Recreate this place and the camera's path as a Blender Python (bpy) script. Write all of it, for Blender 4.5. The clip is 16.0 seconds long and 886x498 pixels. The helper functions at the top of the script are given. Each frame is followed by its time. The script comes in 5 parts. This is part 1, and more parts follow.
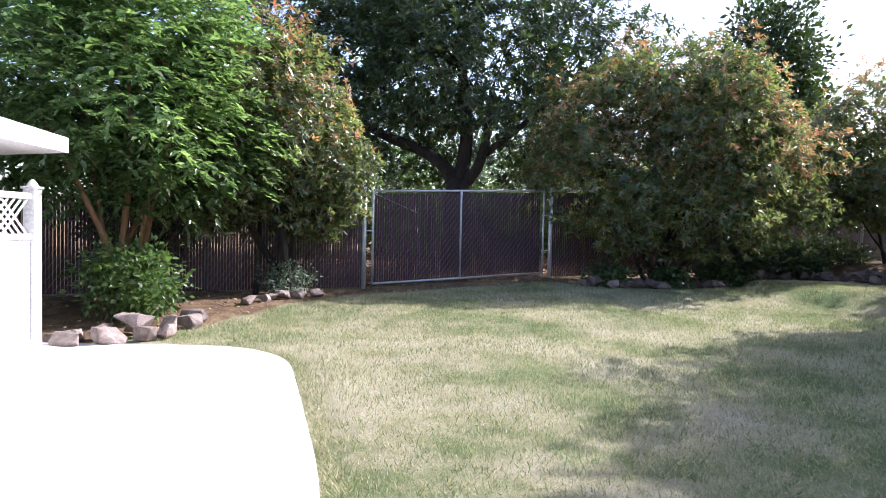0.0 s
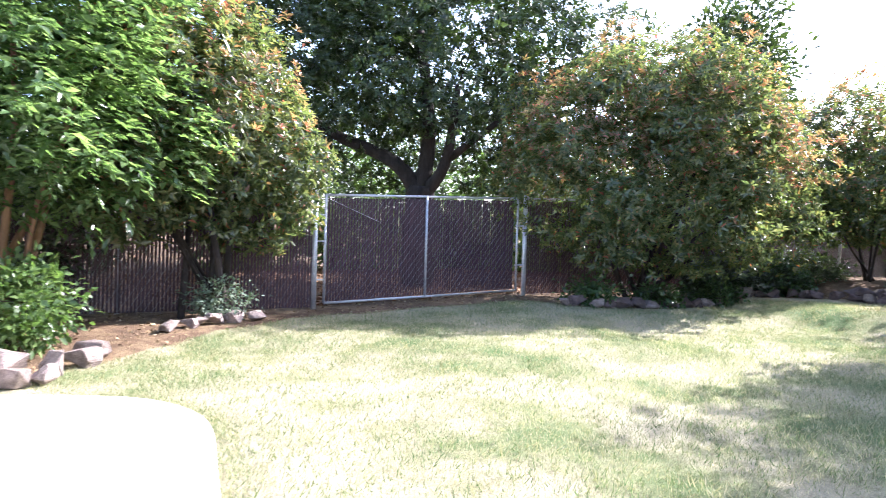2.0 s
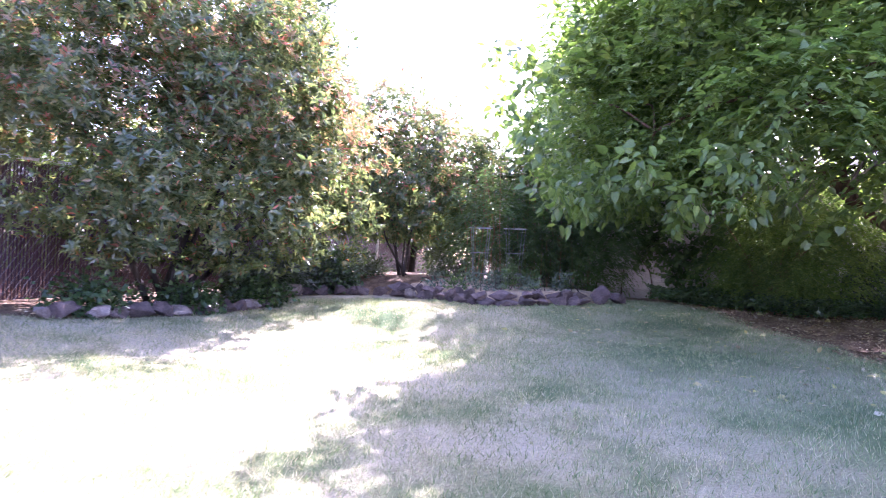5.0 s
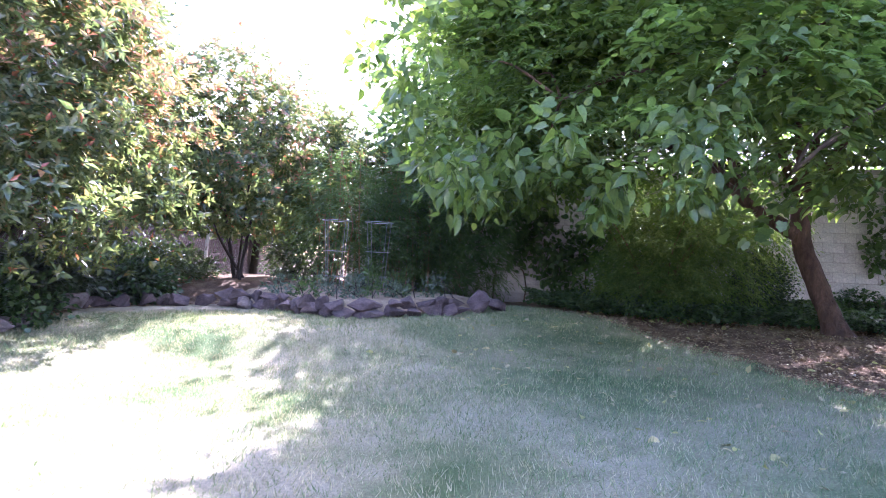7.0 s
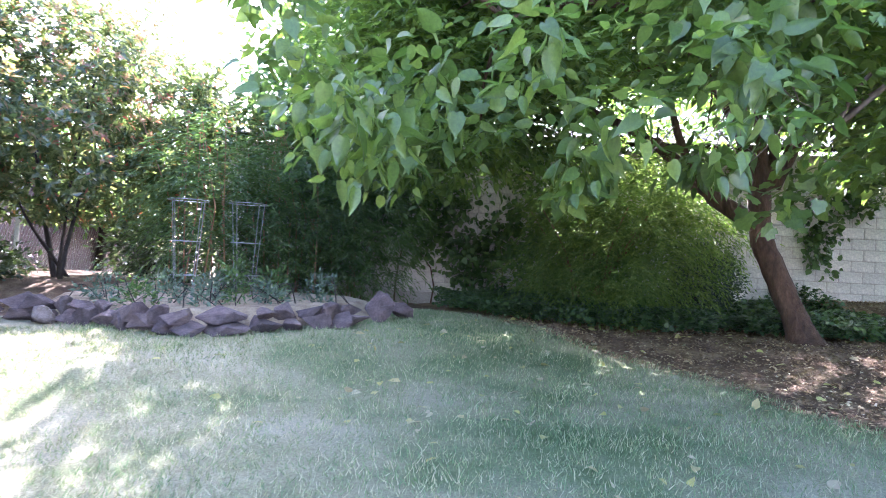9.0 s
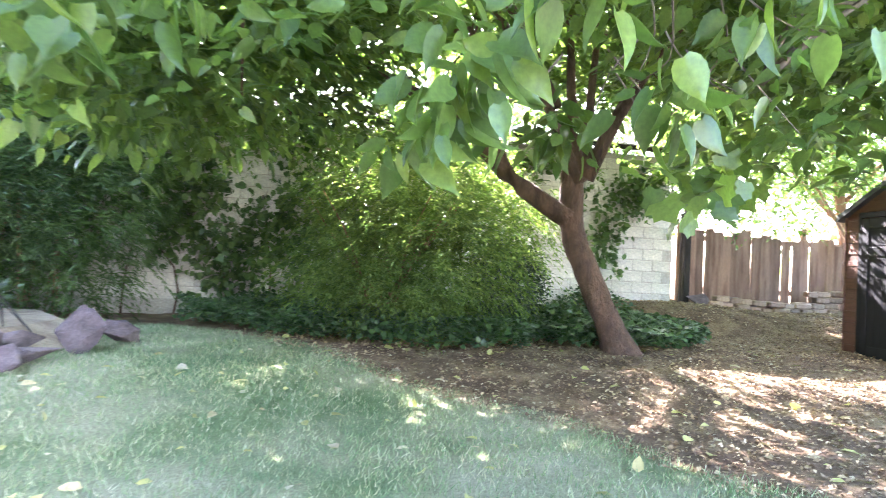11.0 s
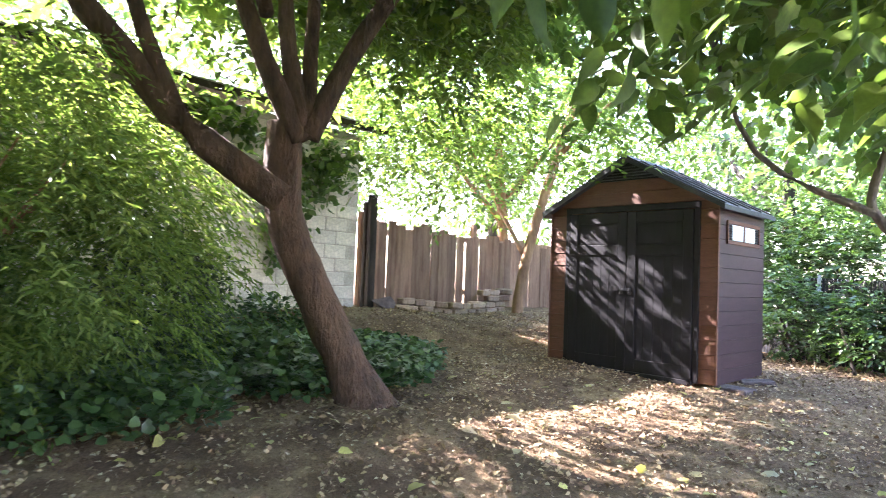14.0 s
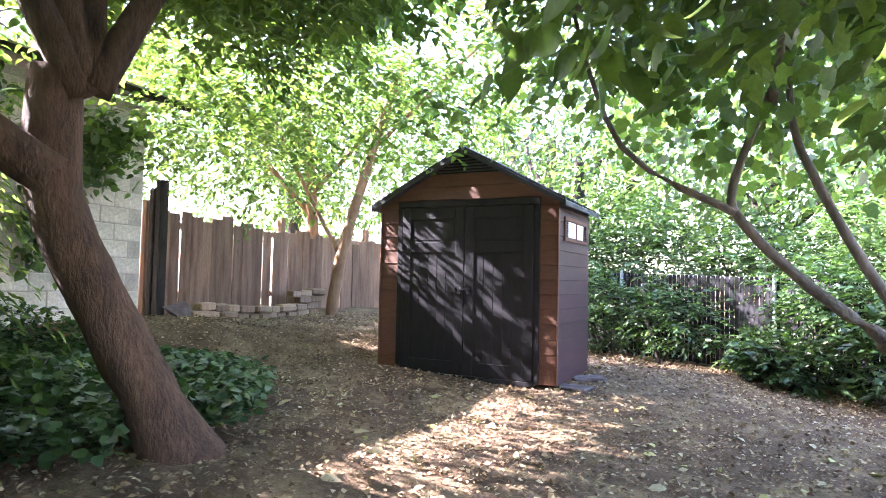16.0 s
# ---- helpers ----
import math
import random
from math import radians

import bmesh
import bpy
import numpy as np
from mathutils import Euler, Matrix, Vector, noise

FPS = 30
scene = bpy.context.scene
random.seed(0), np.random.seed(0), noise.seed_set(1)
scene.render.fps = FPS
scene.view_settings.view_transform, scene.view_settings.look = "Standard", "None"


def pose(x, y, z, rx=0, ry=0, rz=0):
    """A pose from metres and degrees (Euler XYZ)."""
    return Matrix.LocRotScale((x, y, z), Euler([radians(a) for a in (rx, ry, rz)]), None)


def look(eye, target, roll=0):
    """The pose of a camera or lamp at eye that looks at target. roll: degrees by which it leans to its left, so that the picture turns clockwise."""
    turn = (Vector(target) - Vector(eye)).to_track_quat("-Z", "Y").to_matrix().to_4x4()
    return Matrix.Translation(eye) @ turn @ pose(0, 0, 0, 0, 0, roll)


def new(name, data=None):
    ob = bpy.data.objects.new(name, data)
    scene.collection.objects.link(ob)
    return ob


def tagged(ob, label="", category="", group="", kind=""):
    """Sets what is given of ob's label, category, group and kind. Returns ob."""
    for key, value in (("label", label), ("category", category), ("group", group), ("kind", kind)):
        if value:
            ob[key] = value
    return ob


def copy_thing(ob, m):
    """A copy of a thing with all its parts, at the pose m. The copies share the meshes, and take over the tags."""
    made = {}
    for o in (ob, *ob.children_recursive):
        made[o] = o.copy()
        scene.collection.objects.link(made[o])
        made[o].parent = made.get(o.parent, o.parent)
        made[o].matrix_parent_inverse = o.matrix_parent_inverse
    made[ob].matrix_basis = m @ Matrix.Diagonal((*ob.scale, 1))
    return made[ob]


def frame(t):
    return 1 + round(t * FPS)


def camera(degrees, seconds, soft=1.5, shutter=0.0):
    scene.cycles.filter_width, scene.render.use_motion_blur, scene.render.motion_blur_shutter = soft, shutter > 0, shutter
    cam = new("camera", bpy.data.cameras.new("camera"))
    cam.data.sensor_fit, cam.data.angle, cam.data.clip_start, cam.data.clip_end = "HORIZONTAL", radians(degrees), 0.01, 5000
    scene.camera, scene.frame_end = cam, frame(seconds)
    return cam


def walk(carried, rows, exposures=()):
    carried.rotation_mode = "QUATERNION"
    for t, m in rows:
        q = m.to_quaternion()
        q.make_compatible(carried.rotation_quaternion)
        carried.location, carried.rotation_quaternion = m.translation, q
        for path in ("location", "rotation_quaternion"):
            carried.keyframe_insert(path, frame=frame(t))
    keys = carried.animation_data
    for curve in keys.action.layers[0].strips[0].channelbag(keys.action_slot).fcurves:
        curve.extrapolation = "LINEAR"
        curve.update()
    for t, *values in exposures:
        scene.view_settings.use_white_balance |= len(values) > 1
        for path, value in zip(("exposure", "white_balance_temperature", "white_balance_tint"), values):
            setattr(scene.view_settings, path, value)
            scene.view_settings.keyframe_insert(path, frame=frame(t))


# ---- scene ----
cam = camera(70.5, 16.0, soft=0.8, shutter=0.3)
METRES, EYE, TILT, LEAN, TURN = 15.3, 1.27, 1.2, -2.7, 18.8
ROWS = [
    (0.0, 0.0, 0.0, 0.0, -0.08, -3.1, 1.48),
    (0.5, -0.008, 0.0268, -0.0013, -0.12, -2.36, 1.44),
    (1.0, -0.0113, 0.0558, -0.0029, -0.62, -2.11, 1.39),
    (1.5, -0.0165, 0.083, -0.0036, -1.48, -1.98, 1.3),
    (2.0, -0.0184, 0.1081, -0.0042, -4.84, -2.01, 0.93),
    (2.5, -0.0145, 0.136, -0.0062, -12.63, -2.14, 0.39),
    (3.0, -0.0109, 0.1655, -0.0094, -21.93, -2.22, -0.25),
    (3.5, -0.0046, 0.1894, -0.0126, -30.48, -2.15, -0.87),
    (4.0, 0.0153, 0.2216, -0.0149, -35.81, -2.19, -1.09),
    (4.5, 0.0368, 0.2526, -0.0181, -40.39, -2.13, -1.34),
    (5.0, 0.0619, 0.2769, -0.0202, -45.06, -2.0, -1.7),
    (7.5, 0.2016, 0.4027, -0.028, -61.16, -1.62, -2.66),
    (8.0, 0.2344, 0.424, -0.0298, -63.76, -1.65, -2.83),
    (10.5, 0.3983, 0.4884, -0.0352, -81.22, -1.43, -3.67),
    (11.0, 0.4288, 0.4968, -0.0356, -89.24, -0.97, -4.08),
    (11.5, 0.4646, 0.502, -0.0383, -96.35, -0.57, -4.24),
    (12.0, 0.499, 0.5093, -0.0405, -100.56, -0.37, -4.34),
    (12.5, 0.5307, 0.5132, -0.0418, -104.9, -0.1, -4.51),
    (13.0, 0.562, 0.5162, -0.0414, -108.68, 0.11, -4.56),
    (13.5, 0.5897, 0.5182, -0.0384, -116.15, 0.49, -4.78),
    (14.0, 0.6198, 0.5142, -0.0379, -124.58, 1.03, -4.68),
    (14.5, 0.6455, 0.5117, -0.0359, -130.45, 1.35, -4.59),
    (15.0, 0.6655, 0.5101, -0.0333, -138.68, 1.94, -4.48),
    (15.5, 0.6796, 0.504, -0.0354, -142.34, 2.09, -4.32),
    (16.0, 0.6825, 0.5006, -0.0375, -144.06, 2.08, -4.15),
]
EXPOSURES = [(0.0, 1.25, 5750, 22), (0.5, 1.75, 5750, 22), (1.5, 2.1, 5750, 22), (2.5, 2.25, 5600, 25), (3.5, 2.35, 5450, 34), (5.0, 3.1, 5400, 54), (7.5, 3.2, 5300, 42),
             (8.2, 3.4, 5300, 40), (10.3, 4.5, 5700, 20), (11.2, 4.95, 5900, 25), (12.5, 5.0, 6000, 23), (13.4, 4.7, 6000, 23), (14.5, 4.0, 5950, 28), (15.2, 3.95, 5900, 28), (16.0, 4.15, 5800, 29)]
walk(cam, [(t, pose(0, 0, EYE, TILT, LEAN, TURN) @ pose(METRES * x, METRES * y, METRES * z, 90 + pitch, roll, yaw)) for t, x, y, z, yaw, pitch, roll in ROWS], EXPOSURES)

# ---- light ----
SUN_DIR = Vector((0.70, 0.70, 0.77)).normalized()
world = bpy.data.worlds.new("sky")
scene.world = world
world.use_nodes = True
wn = world.node_tree.nodes
sky = wn.new("ShaderNodeTexSky")
sky.sky_type = "NISHITA"
sky.sun_disc = False
sky.sun_elevation = math.asin(SUN_DIR.z)
sky.sun_rotation = math.atan2(SUN_DIR.x, SUN_DIR.y)
sky.air_density, sky.dust_density = 1.2, 2.5
world.node_tree.links.new(sky.outputs[0], wn["Background"].inputs[0])
wn["Background"].inputs[1].default_value = 0.15
sun_data = bpy.data.lights.new("sun", "SUN")
sun_data.energy, sun_data.angle, sun_data.color = 5.0, radians(0.6), (1.0, 0.95, 0.86)
sun = new("sun", sun_data)
sun.matrix_world = look(SUN_DIR * 60, (0, 0, 0))


# ---- materials ----
def nodes_of(name, rough=0.8):
    m = bpy.data.materials.new(name)
    m.use_nodes = True
    nt = m.node_tree
    b = nt.nodes["Principled BSDF"]
    b.inputs["Roughness"].default_value = rough
    return m, nt, b


def ramp(nt, fac, stops):
    r = nt.nodes.new("ShaderNodeValToRGB")
    el = r.color_ramp.elements
    while len(el) < len(stops):
        el.new(0.5)
    for e, (p, c) in zip(el, stops):
        e.position, e.color = p, (*c, 1)
    nt.links.new(fac, r.inputs[0])
    return r.outputs[0]


def noise_tex(nt, scale, detail=4.0, rough=0.6, coord="Object", stretch=None):
    co = nt.nodes.new("ShaderNodeTexCoord").outputs[coord]
    if stretch:
        mp = nt.nodes.new("ShaderNodeMapping")
        mp.inputs["Scale"].default_value = stretch
        nt.links.new(co, mp.inputs[0])
        co = mp.outputs[0]
    n = nt.nodes.new("ShaderNodeTexNoise")
    n.inputs["Scale"].default_value, n.inputs["Detail"].default_value, n.inputs["Roughness"].default_value = scale, detail, rough
    nt.links.new(co, n.inputs["Vector"])
    return n.outputs["Fac"]


def mix(nt, fac, a, b, kind="MIX"):
    m = nt.nodes.new("ShaderNodeMix")
    m.data_type, m.blend_type = "RGBA", kind
    for sock, v in ((m.inputs[0], fac), (m.inputs[6], a), (m.inputs[7], b)):
        if hasattr(v, "is_linked"):
            nt.links.new(v, sock)
        elif isinstance(v, tuple):
            sock.default_value = (*v, 1)
        else:
            sock.default_value = v
    return m.outputs[2]


def bump(nt, b, height, strength=0.4, dist=0.02):
    bp = nt.nodes.new("ShaderNodeBump")
    bp.inputs["Strength"].default_value, bp.inputs["Distance"].default_value = strength, dist
    nt.links.new(height, bp.inputs["Height"])
    nt.links.new(bp.outputs[0], b.inputs["Normal"])


def surface(name, dark, light, scale=6, rough=0.8, fine=40, relief=0.4, dist=0.01, vary=0.0, metal=0.0, stretch=None, spec=0.5):
    """A matt or glossy surface with stains at a large scale, grain at a fine one."""
    m, nt, b = nodes_of(name, rough)
    mid = tuple((p + q) / 2 for p, q in zip(dark, light))
    big = ramp(nt, noise_tex(nt, scale, stretch=stretch), [(0.3, dark), (0.5, mid), (0.72, light)])
    grain = noise_tex(nt, fine, 5, stretch=stretch)
    g = ramp(nt, grain, [(0.25, (0.62, 0.62, 0.62)), (0.7, (1.08, 1.08, 1.08))])
    col = mix(nt, 1.0, big, g, "MULTIPLY")
    if vary:
        oi = nt.nodes.new("ShaderNodeObjectInfo")
        col = mix(nt, 1.0, col, ramp(nt, oi.outputs["Random"], [(0, (1 - vary,) * 3), (1, (1 + vary * 0.5,) * 3)]), "MULTIPLY")
    nt.links.new(col, b.inputs["Base Color"])
    b.inputs["Metallic"].default_value = metal
    b.inputs["Specular IOR Level"].default_value = spec
    bump(nt, b, grain, relief, dist)
    return m


def leaf_mat(name, stops, rough=0.45, through_light=0.35, glow=(1.3, 1.5, 0.5), spec=0.5):
    """Leaves: colour varies leaf by leaf; some light passes through the blade."""
    m, nt, b = nodes_of(name, rough)
    geo = nt.nodes.new("ShaderNodeNewGeometry")
    col = ramp(nt, geo.outputs["Random Per Island"], stops)
    patch = ramp(nt, noise_tex(nt, 0.9, 3), [(0.3, (0.7, 0.75, 0.7)), (0.7, (1.2, 1.15, 1.1))])
    col = mix(nt, 1.0, col, patch, "MULTIPLY")
    vein = noise_tex(nt, 48, 3)
    col = mix(nt, 1.0, col, ramp(nt, vein, [(0.3, (0.8, 0.8, 0.8)), (0.7, (1.15, 1.15, 1.1))]), "MULTIPLY")
    nt.links.new(col, b.inputs["Base Color"])
    b.inputs["Specular IOR Level"].default_value = spec
    tr = nt.nodes.new("ShaderNodeBsdfTranslucent")
    nt.links.new(mix(nt, 1.0, col, glow, "MULTIPLY"), tr.inputs[0])
    ms = nt.nodes.new("ShaderNodeMixShader")
    ms.inputs[0].default_value = through_light
    nt.links.new(b.outputs[0], ms.inputs[1])
    nt.links.new(tr.outputs[0], ms.inputs[2])
    nt.links.new(ms.outputs[0], nt.nodes["Material Output"].inputs[0])
    return m


PHOTINIA = leaf_mat("photinia_leaf", [(0, (0.065, 0.095, 0.05)), (0.45, (0.11, 0.145, 0.07)), (0.85, (0.165, 0.19, 0.095)), (0.96, (0.2, 0.17, 0.09)), (1, (0.32, 0.10, 0.08))], 0.24, 0.5, (1.7, 1.75, 0.9), 1.0)
PHOTINIA_TIP = leaf_mat("photinia_young_leaf", [(0, (0.16, 0.18, 0.08)), (0.45, (0.25, 0.2, 0.11)), (0.85, (0.33, 0.19, 0.12)), (1, (0.42, 0.12, 0.1))], 0.3, 0.5, (1.6, 1.4, 0.9), 0.8)
ASH = leaf_mat("ash_leaf", [(0, (0.075, 0.13, 0.055)), (0.5, (0.12, 0.195, 0.085)), (1, (0.19, 0.27, 0.13))], 0.26, 0.5, (1.6, 1.7, 0.9), 1.0)
BRIGHT = leaf_mat("bright_leaf", [(0, (0.055, 0.10, 0.03)), (0.5, (0.085, 0.15, 0.045)), (1, (0.135, 0.2, 0.07))], 0.38, 0.42, (1.5, 1.6, 0.9), 0.6)
OAK = leaf_mat("oak_leaf", [(0, (0.03, 0.05, 0.024)), (0.6, (0.05, 0.078, 0.034)), (1, (0.085, 0.115, 0.055))], 0.34, 0.28)
MULBERRY = leaf_mat("mulberry_leaf", [(0, (0.065, 0.11, 0.03)), (0.55, (0.105, 0.165, 0.042)), (1, (0.165, 0.225, 0.06))], 0.36, 0.48, (1.7, 1.8, 0.9), 0.6)
BAMBOO = leaf_mat("bamboo_leaf", [(0, (0.1, 0.165, 0.05)), (0.6, (0.165, 0.25, 0.075)), (1, (0.27, 0.34, 0.12))], 0.45, 0.55, (1.5, 1.5, 0.8))
IVY = leaf_mat("ivy_leaf", [(0, (0.032, 0.065, 0.025)), (0.6, (0.052, 0.1, 0.036)), (1, (0.095, 0.15, 0.055))], 0.33, 0.34)
DARKLEAF = leaf_mat("dark_leaf", [(0, (0.035, 0.055, 0.032)), (1, (0.075, 0.105, 0.055))], 0.32, 0.32, spec=0.7)
SAGE = leaf_mat("grey_green_leaf", [(0, (0.08, 0.12, 0.08)), (0.6, (0.14, 0.19, 0.13)), (1, (0.22, 0.27, 0.2))], 0.7, 0.2, (1.1, 1.2, 0.8))
GRASS = leaf_mat("grass_blade", [(0, (0.11, 0.17, 0.06)), (0.34, (0.21, 0.255, 0.125)), (0.55, (0.39, 0.36, 0.225)), (1, (0.54, 0.49, 0.36))], 0.6, 0.35, (1.2, 1.25, 0.9))
GREENGRASS = leaf_mat("green_grass_blade", [(0, (0.11, 0.18, 0.08)), (0.5, (0.19, 0.27, 0.13)), (0.8, (0.31, 0.34, 0.2)), (1, (0.46, 0.44, 0.31))], 0.6, 0.35, (1.2, 1.3, 0.9))
FALLEN = leaf_mat("fallen_leaf", [(0, (0.35, 0.3, 0.10)), (0.4, (0.45, 0.42, 0.14)), (0.7, (0.4, 0.3, 0.18)), (1, (0.5, 0.45, 0.32))], 0.6, 0.1)
LITTER = leaf_mat("dry_litter", [(0, (0.14, 0.082, 0.045)), (0.5, (0.28, 0.185, 0.10)), (0.9, (0.43, 0.32, 0.18)), (1, (0.48, 0.41, 0.29))], 0.8, 0.0)
OAKLITTER = leaf_mat("oak_litter", [(0, (0.13, 0.06, 0.03)), (0.5, (0.25, 0.125, 0.06)), (1, (0.36, 0.21, 0.11))], 0.8, 0.0)
BARK = surface("grey_brown_bark", (0.055, 0.028, 0.016), (0.17, 0.095, 0.055), 7, 0.9, 34, 1.0, 0.05, stretch=(1, 1, 0.35))
GREYBARK = surface("pale_grey_bark", (0.12, 0.09, 0.07), (0.26, 0.2, 0.16), 6, 0.9, 30, 0.7, 0.02, stretch=(1, 1, 0.4))
DARKBARK = surface("dark_bark", (0.018, 0.014, 0.011), (0.06, 0.045, 0.035), 5, 0.95, 24, 0.9, 0.03, stretch=(1, 1, 0.3))
CUTWOOD = surface("orange_brown_bark", (0.2, 0.10, 0.05), (0.34, 0.2, 0.10), 6, 0.85, 30, 0.7, 0.02, stretch=(1, 1, 0.3))
STONE = surface("fieldstone", (0.075, 0.05, 0.046), (0.2, 0.145, 0.13), 3.5, 0.9, 22, 0.7, 0.03, vary=0.35)
PALESTONE = surface("pale_granite", (0.2, 0.15, 0.125), (0.42, 0.34, 0.3), 4, 0.9, 24, 0.6, 0.03, vary=0.25)
CONCRETE = surface("patio_concrete", (0.50, 0.49, 0.47), (0.62, 0.61, 0.59), 1.2, 0.85, 60, 0.25, 0.004)
STEEL = surface("galvanised_steel", (0.5, 0.51, 0.53), (0.66, 0.67, 0.69), 8, 0.42, 60, 0.15, 0.002, metal=0.4)
SLAT = surface("brown_plastic_slat", (0.042, 0.017, 0.021), (0.072, 0.031, 0.038), 3, 0.6, 50, 0.2, 0.002)
VINYL = surface("white_vinyl", (0.76, 0.75, 0.74), (0.84, 0.83, 0.82), 2, 0.4, 30, 0.1, 0.002)
WHITEPAINT = surface("white_house_paint", (0.70, 0.68, 0.65), (0.8, 0.78, 0.76), 1.5, 0.6, 30, 0.2, 0.004)
BLOCK = surface("cream_painted_block", (0.60, 0.54, 0.43), (0.78, 0.72, 0.6), 2.2, 0.85, 30, 0.6, 0.012, vary=0.12)
MORTAR = surface("painted_mortar", (0.42, 0.37, 0.3), (0.55, 0.5, 0.41), 4, 0.9, 40, 0.5, 0.01)
SHINGLE = surface("weathered_roof_shingle", (0.13, 0.12, 0.11), (0.32, 0.29, 0.26), 3, 0.95, 40, 0.6, 0.01, vary=0.2)
PICKET = surface("weathered_fence_board", (0.17, 0.085, 0.05), (0.4, 0.245, 0.155), 3, 0.9, 40, 0.6, 0.006, vary=0.35, stretch=(4, 4, 0.4))
BRICK = surface("old_paving_brick", (0.3, 0.185, 0.115), (0.5, 0.355, 0.24), 6, 0.9, 40, 0.6, 0.01, vary=0.3)
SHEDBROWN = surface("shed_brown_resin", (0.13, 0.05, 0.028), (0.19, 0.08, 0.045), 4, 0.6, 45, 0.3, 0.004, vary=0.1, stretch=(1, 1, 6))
# the shed's brown resin, darkened and tinted plum for the sky it reflects
SHEDSIDE = surface("shed_brown_resin_sky_tint", (0.05, 0.024, 0.026), (0.08, 0.04, 0.042), 4, 0.5, 45, 0.3, 0.004, vary=0.08, stretch=(1, 1, 6))
SHEDBLACK = surface("shed_charcoal_resin", (0.009, 0.008, 0.010), (0.017, 0.015, 0.018), 3, 0.6, 50, 0.3, 0.003, stretch=(6, 6, 1), spec=0.3)
SHEDROOF = surface("shed_roof_resin", (0.03, 0.031, 0.035), (0.06, 0.06, 0.065), 3, 0.55, 40, 0.4, 0.006)
PANE = surface("frosted_shed_pane", (0.72, 0.74, 0.72), (0.82, 0.84, 0.82), 3, 0.35, 40, 0.1, 0.002)
STRAW = surface("straw_mulch", (0.22, 0.15, 0.09), (0.42, 0.33, 0.2), 5, 0.95, 50, 0.9, 0.03)
WIRE = surface("rusty_galvanised_wire", (0.22, 0.22, 0.21), (0.36, 0.36, 0.34), 8, 0.5, 40, 0.2, 0.002, metal=0.5)


# ---- shape helpers ----
def mesh_from(name, verts, faces, material=None, smooth=False):
    me = bpy.data.meshes.new(name)
    me.from_pydata([tuple(v) for v in verts], [], [tuple(f) for f in faces])
    if material:
        me.materials.append(material)
    if smooth:
        me.polygons.foreach_set("use_smooth", [True] * len(me.polygons))
    me.update()
    return me


def thing(name, at, label, category, group="", kind="", rz=0.0):
    ob = new(name)
    ob.matrix_basis = pose(*at, 0, 0, rz)
    ob.empty_display_size = 0.2
    return tagged(ob, label, category, group, kind)


def part(name, me, parent, label="", at=None):
    ob = new(name, me)
    ob.parent = parent
    if at is not None:
        ob.matrix_basis = at
    if label:
        ob["label"] = label
    return ob


def soup(*bits):
    """Joins (verts, faces) lists."""
    vs, fs = [], []
    for v, f in bits:
        k = len(vs)
        vs += [tuple(p) for p in v]
        fs += [tuple(i + k for i in q) for q in f]
    return vs, fs


def box(x0, y0, z0, x1, y1, z1, bevel=0.0):
    """A box with its vertical and horizontal edges cut by bevel."""
    bm = bmesh.new()
    bmesh.ops.create_cube(bm, size=1)
    for v in bm.verts:
        v.co = Vector(((x0 + x1) / 2 + v.co.x * (x1 - x0), (y0 + y1) / 2 + v.co.y * (y1 - y0), (z0 + z1) / 2 + v.co.z * (z1 - z0)))
    if bevel:
        bmesh.ops.bevel(bm, geom=bm.edges[:], offset=bevel, segments=1, affect="EDGES")
    bm.verts.index_update()
    out = [v.co[:] for v in bm.verts], [[v.index for v in f.verts] for f in bm.faces]
    bm.free()
    return out


def tube(points, radii, sides=8, wobble=0.0, seed=0):
    """A tapered tube through the points, closed at both ends."""
    pts = [Vector(p) for p in points]
    vs, fs = [], []
    rnd = random.Random(seed)
    for i, p in enumerate(pts):
        d = (pts[min(i + 1, len(pts) - 1)] - pts[max(i - 1, 0)]).normalized()
        a = d.cross(Vector((0.31, 0.87, 0.12)) if abs(d.z) > 0.6 else Vector((0, 0, 1))).normalized()
        b = d.cross(a)
        r = radii[i] if hasattr(radii, "__len__") else radii
        for k in range(sides):
            t = 2 * math.pi * k / sides
            q = r * (1 + wobble * (rnd.random() - 0.5))
            vs.append((p + (a * math.cos(t) + b * math.sin(t)) * q)[:])
    for i in range(len(pts) - 1):
        for k in range(sides):
            n = (k + 1) % sides
            fs.append((i * sides + k, i * sides + n, (i + 1) * sides + n, (i + 1) * sides + k))
    fs.append(tuple(range(sides - 1, -1, -1)))
    fs.append(tuple((len(pts) - 1) * sides + k for k in range(sides)))
    return vs, fs


def smooth_line(points, steps=4):
    """Catmull-Rom points through a line."""
    p = [Vector(points[0])] + [Vector(q) for q in points] + [Vector(points[-1])]
    out = []
    for i in range(1, len(p) - 2):
        for s in range(steps):
            t = s / steps
            a, b, c, d = p[i - 1], p[i], p[i + 1], p[i + 2]
            out.append(0.5 * (2 * b + (c - a) * t + (2 * a - 5 * b + 4 * c - d) * t * t + (3 * b - a - 3 * c + d) * t ** 3))
    out.append(p[-2])
    return out


def limb(points, r0, r1, sides=8, steps=4, wobble=0.12, seed=0):
    line = smooth_line(points, steps)
    n = len(line) - 1
    return tube(line, [r0 + (r1 - r0) * i / n for i in range(n + 1)], sides, wobble, seed)


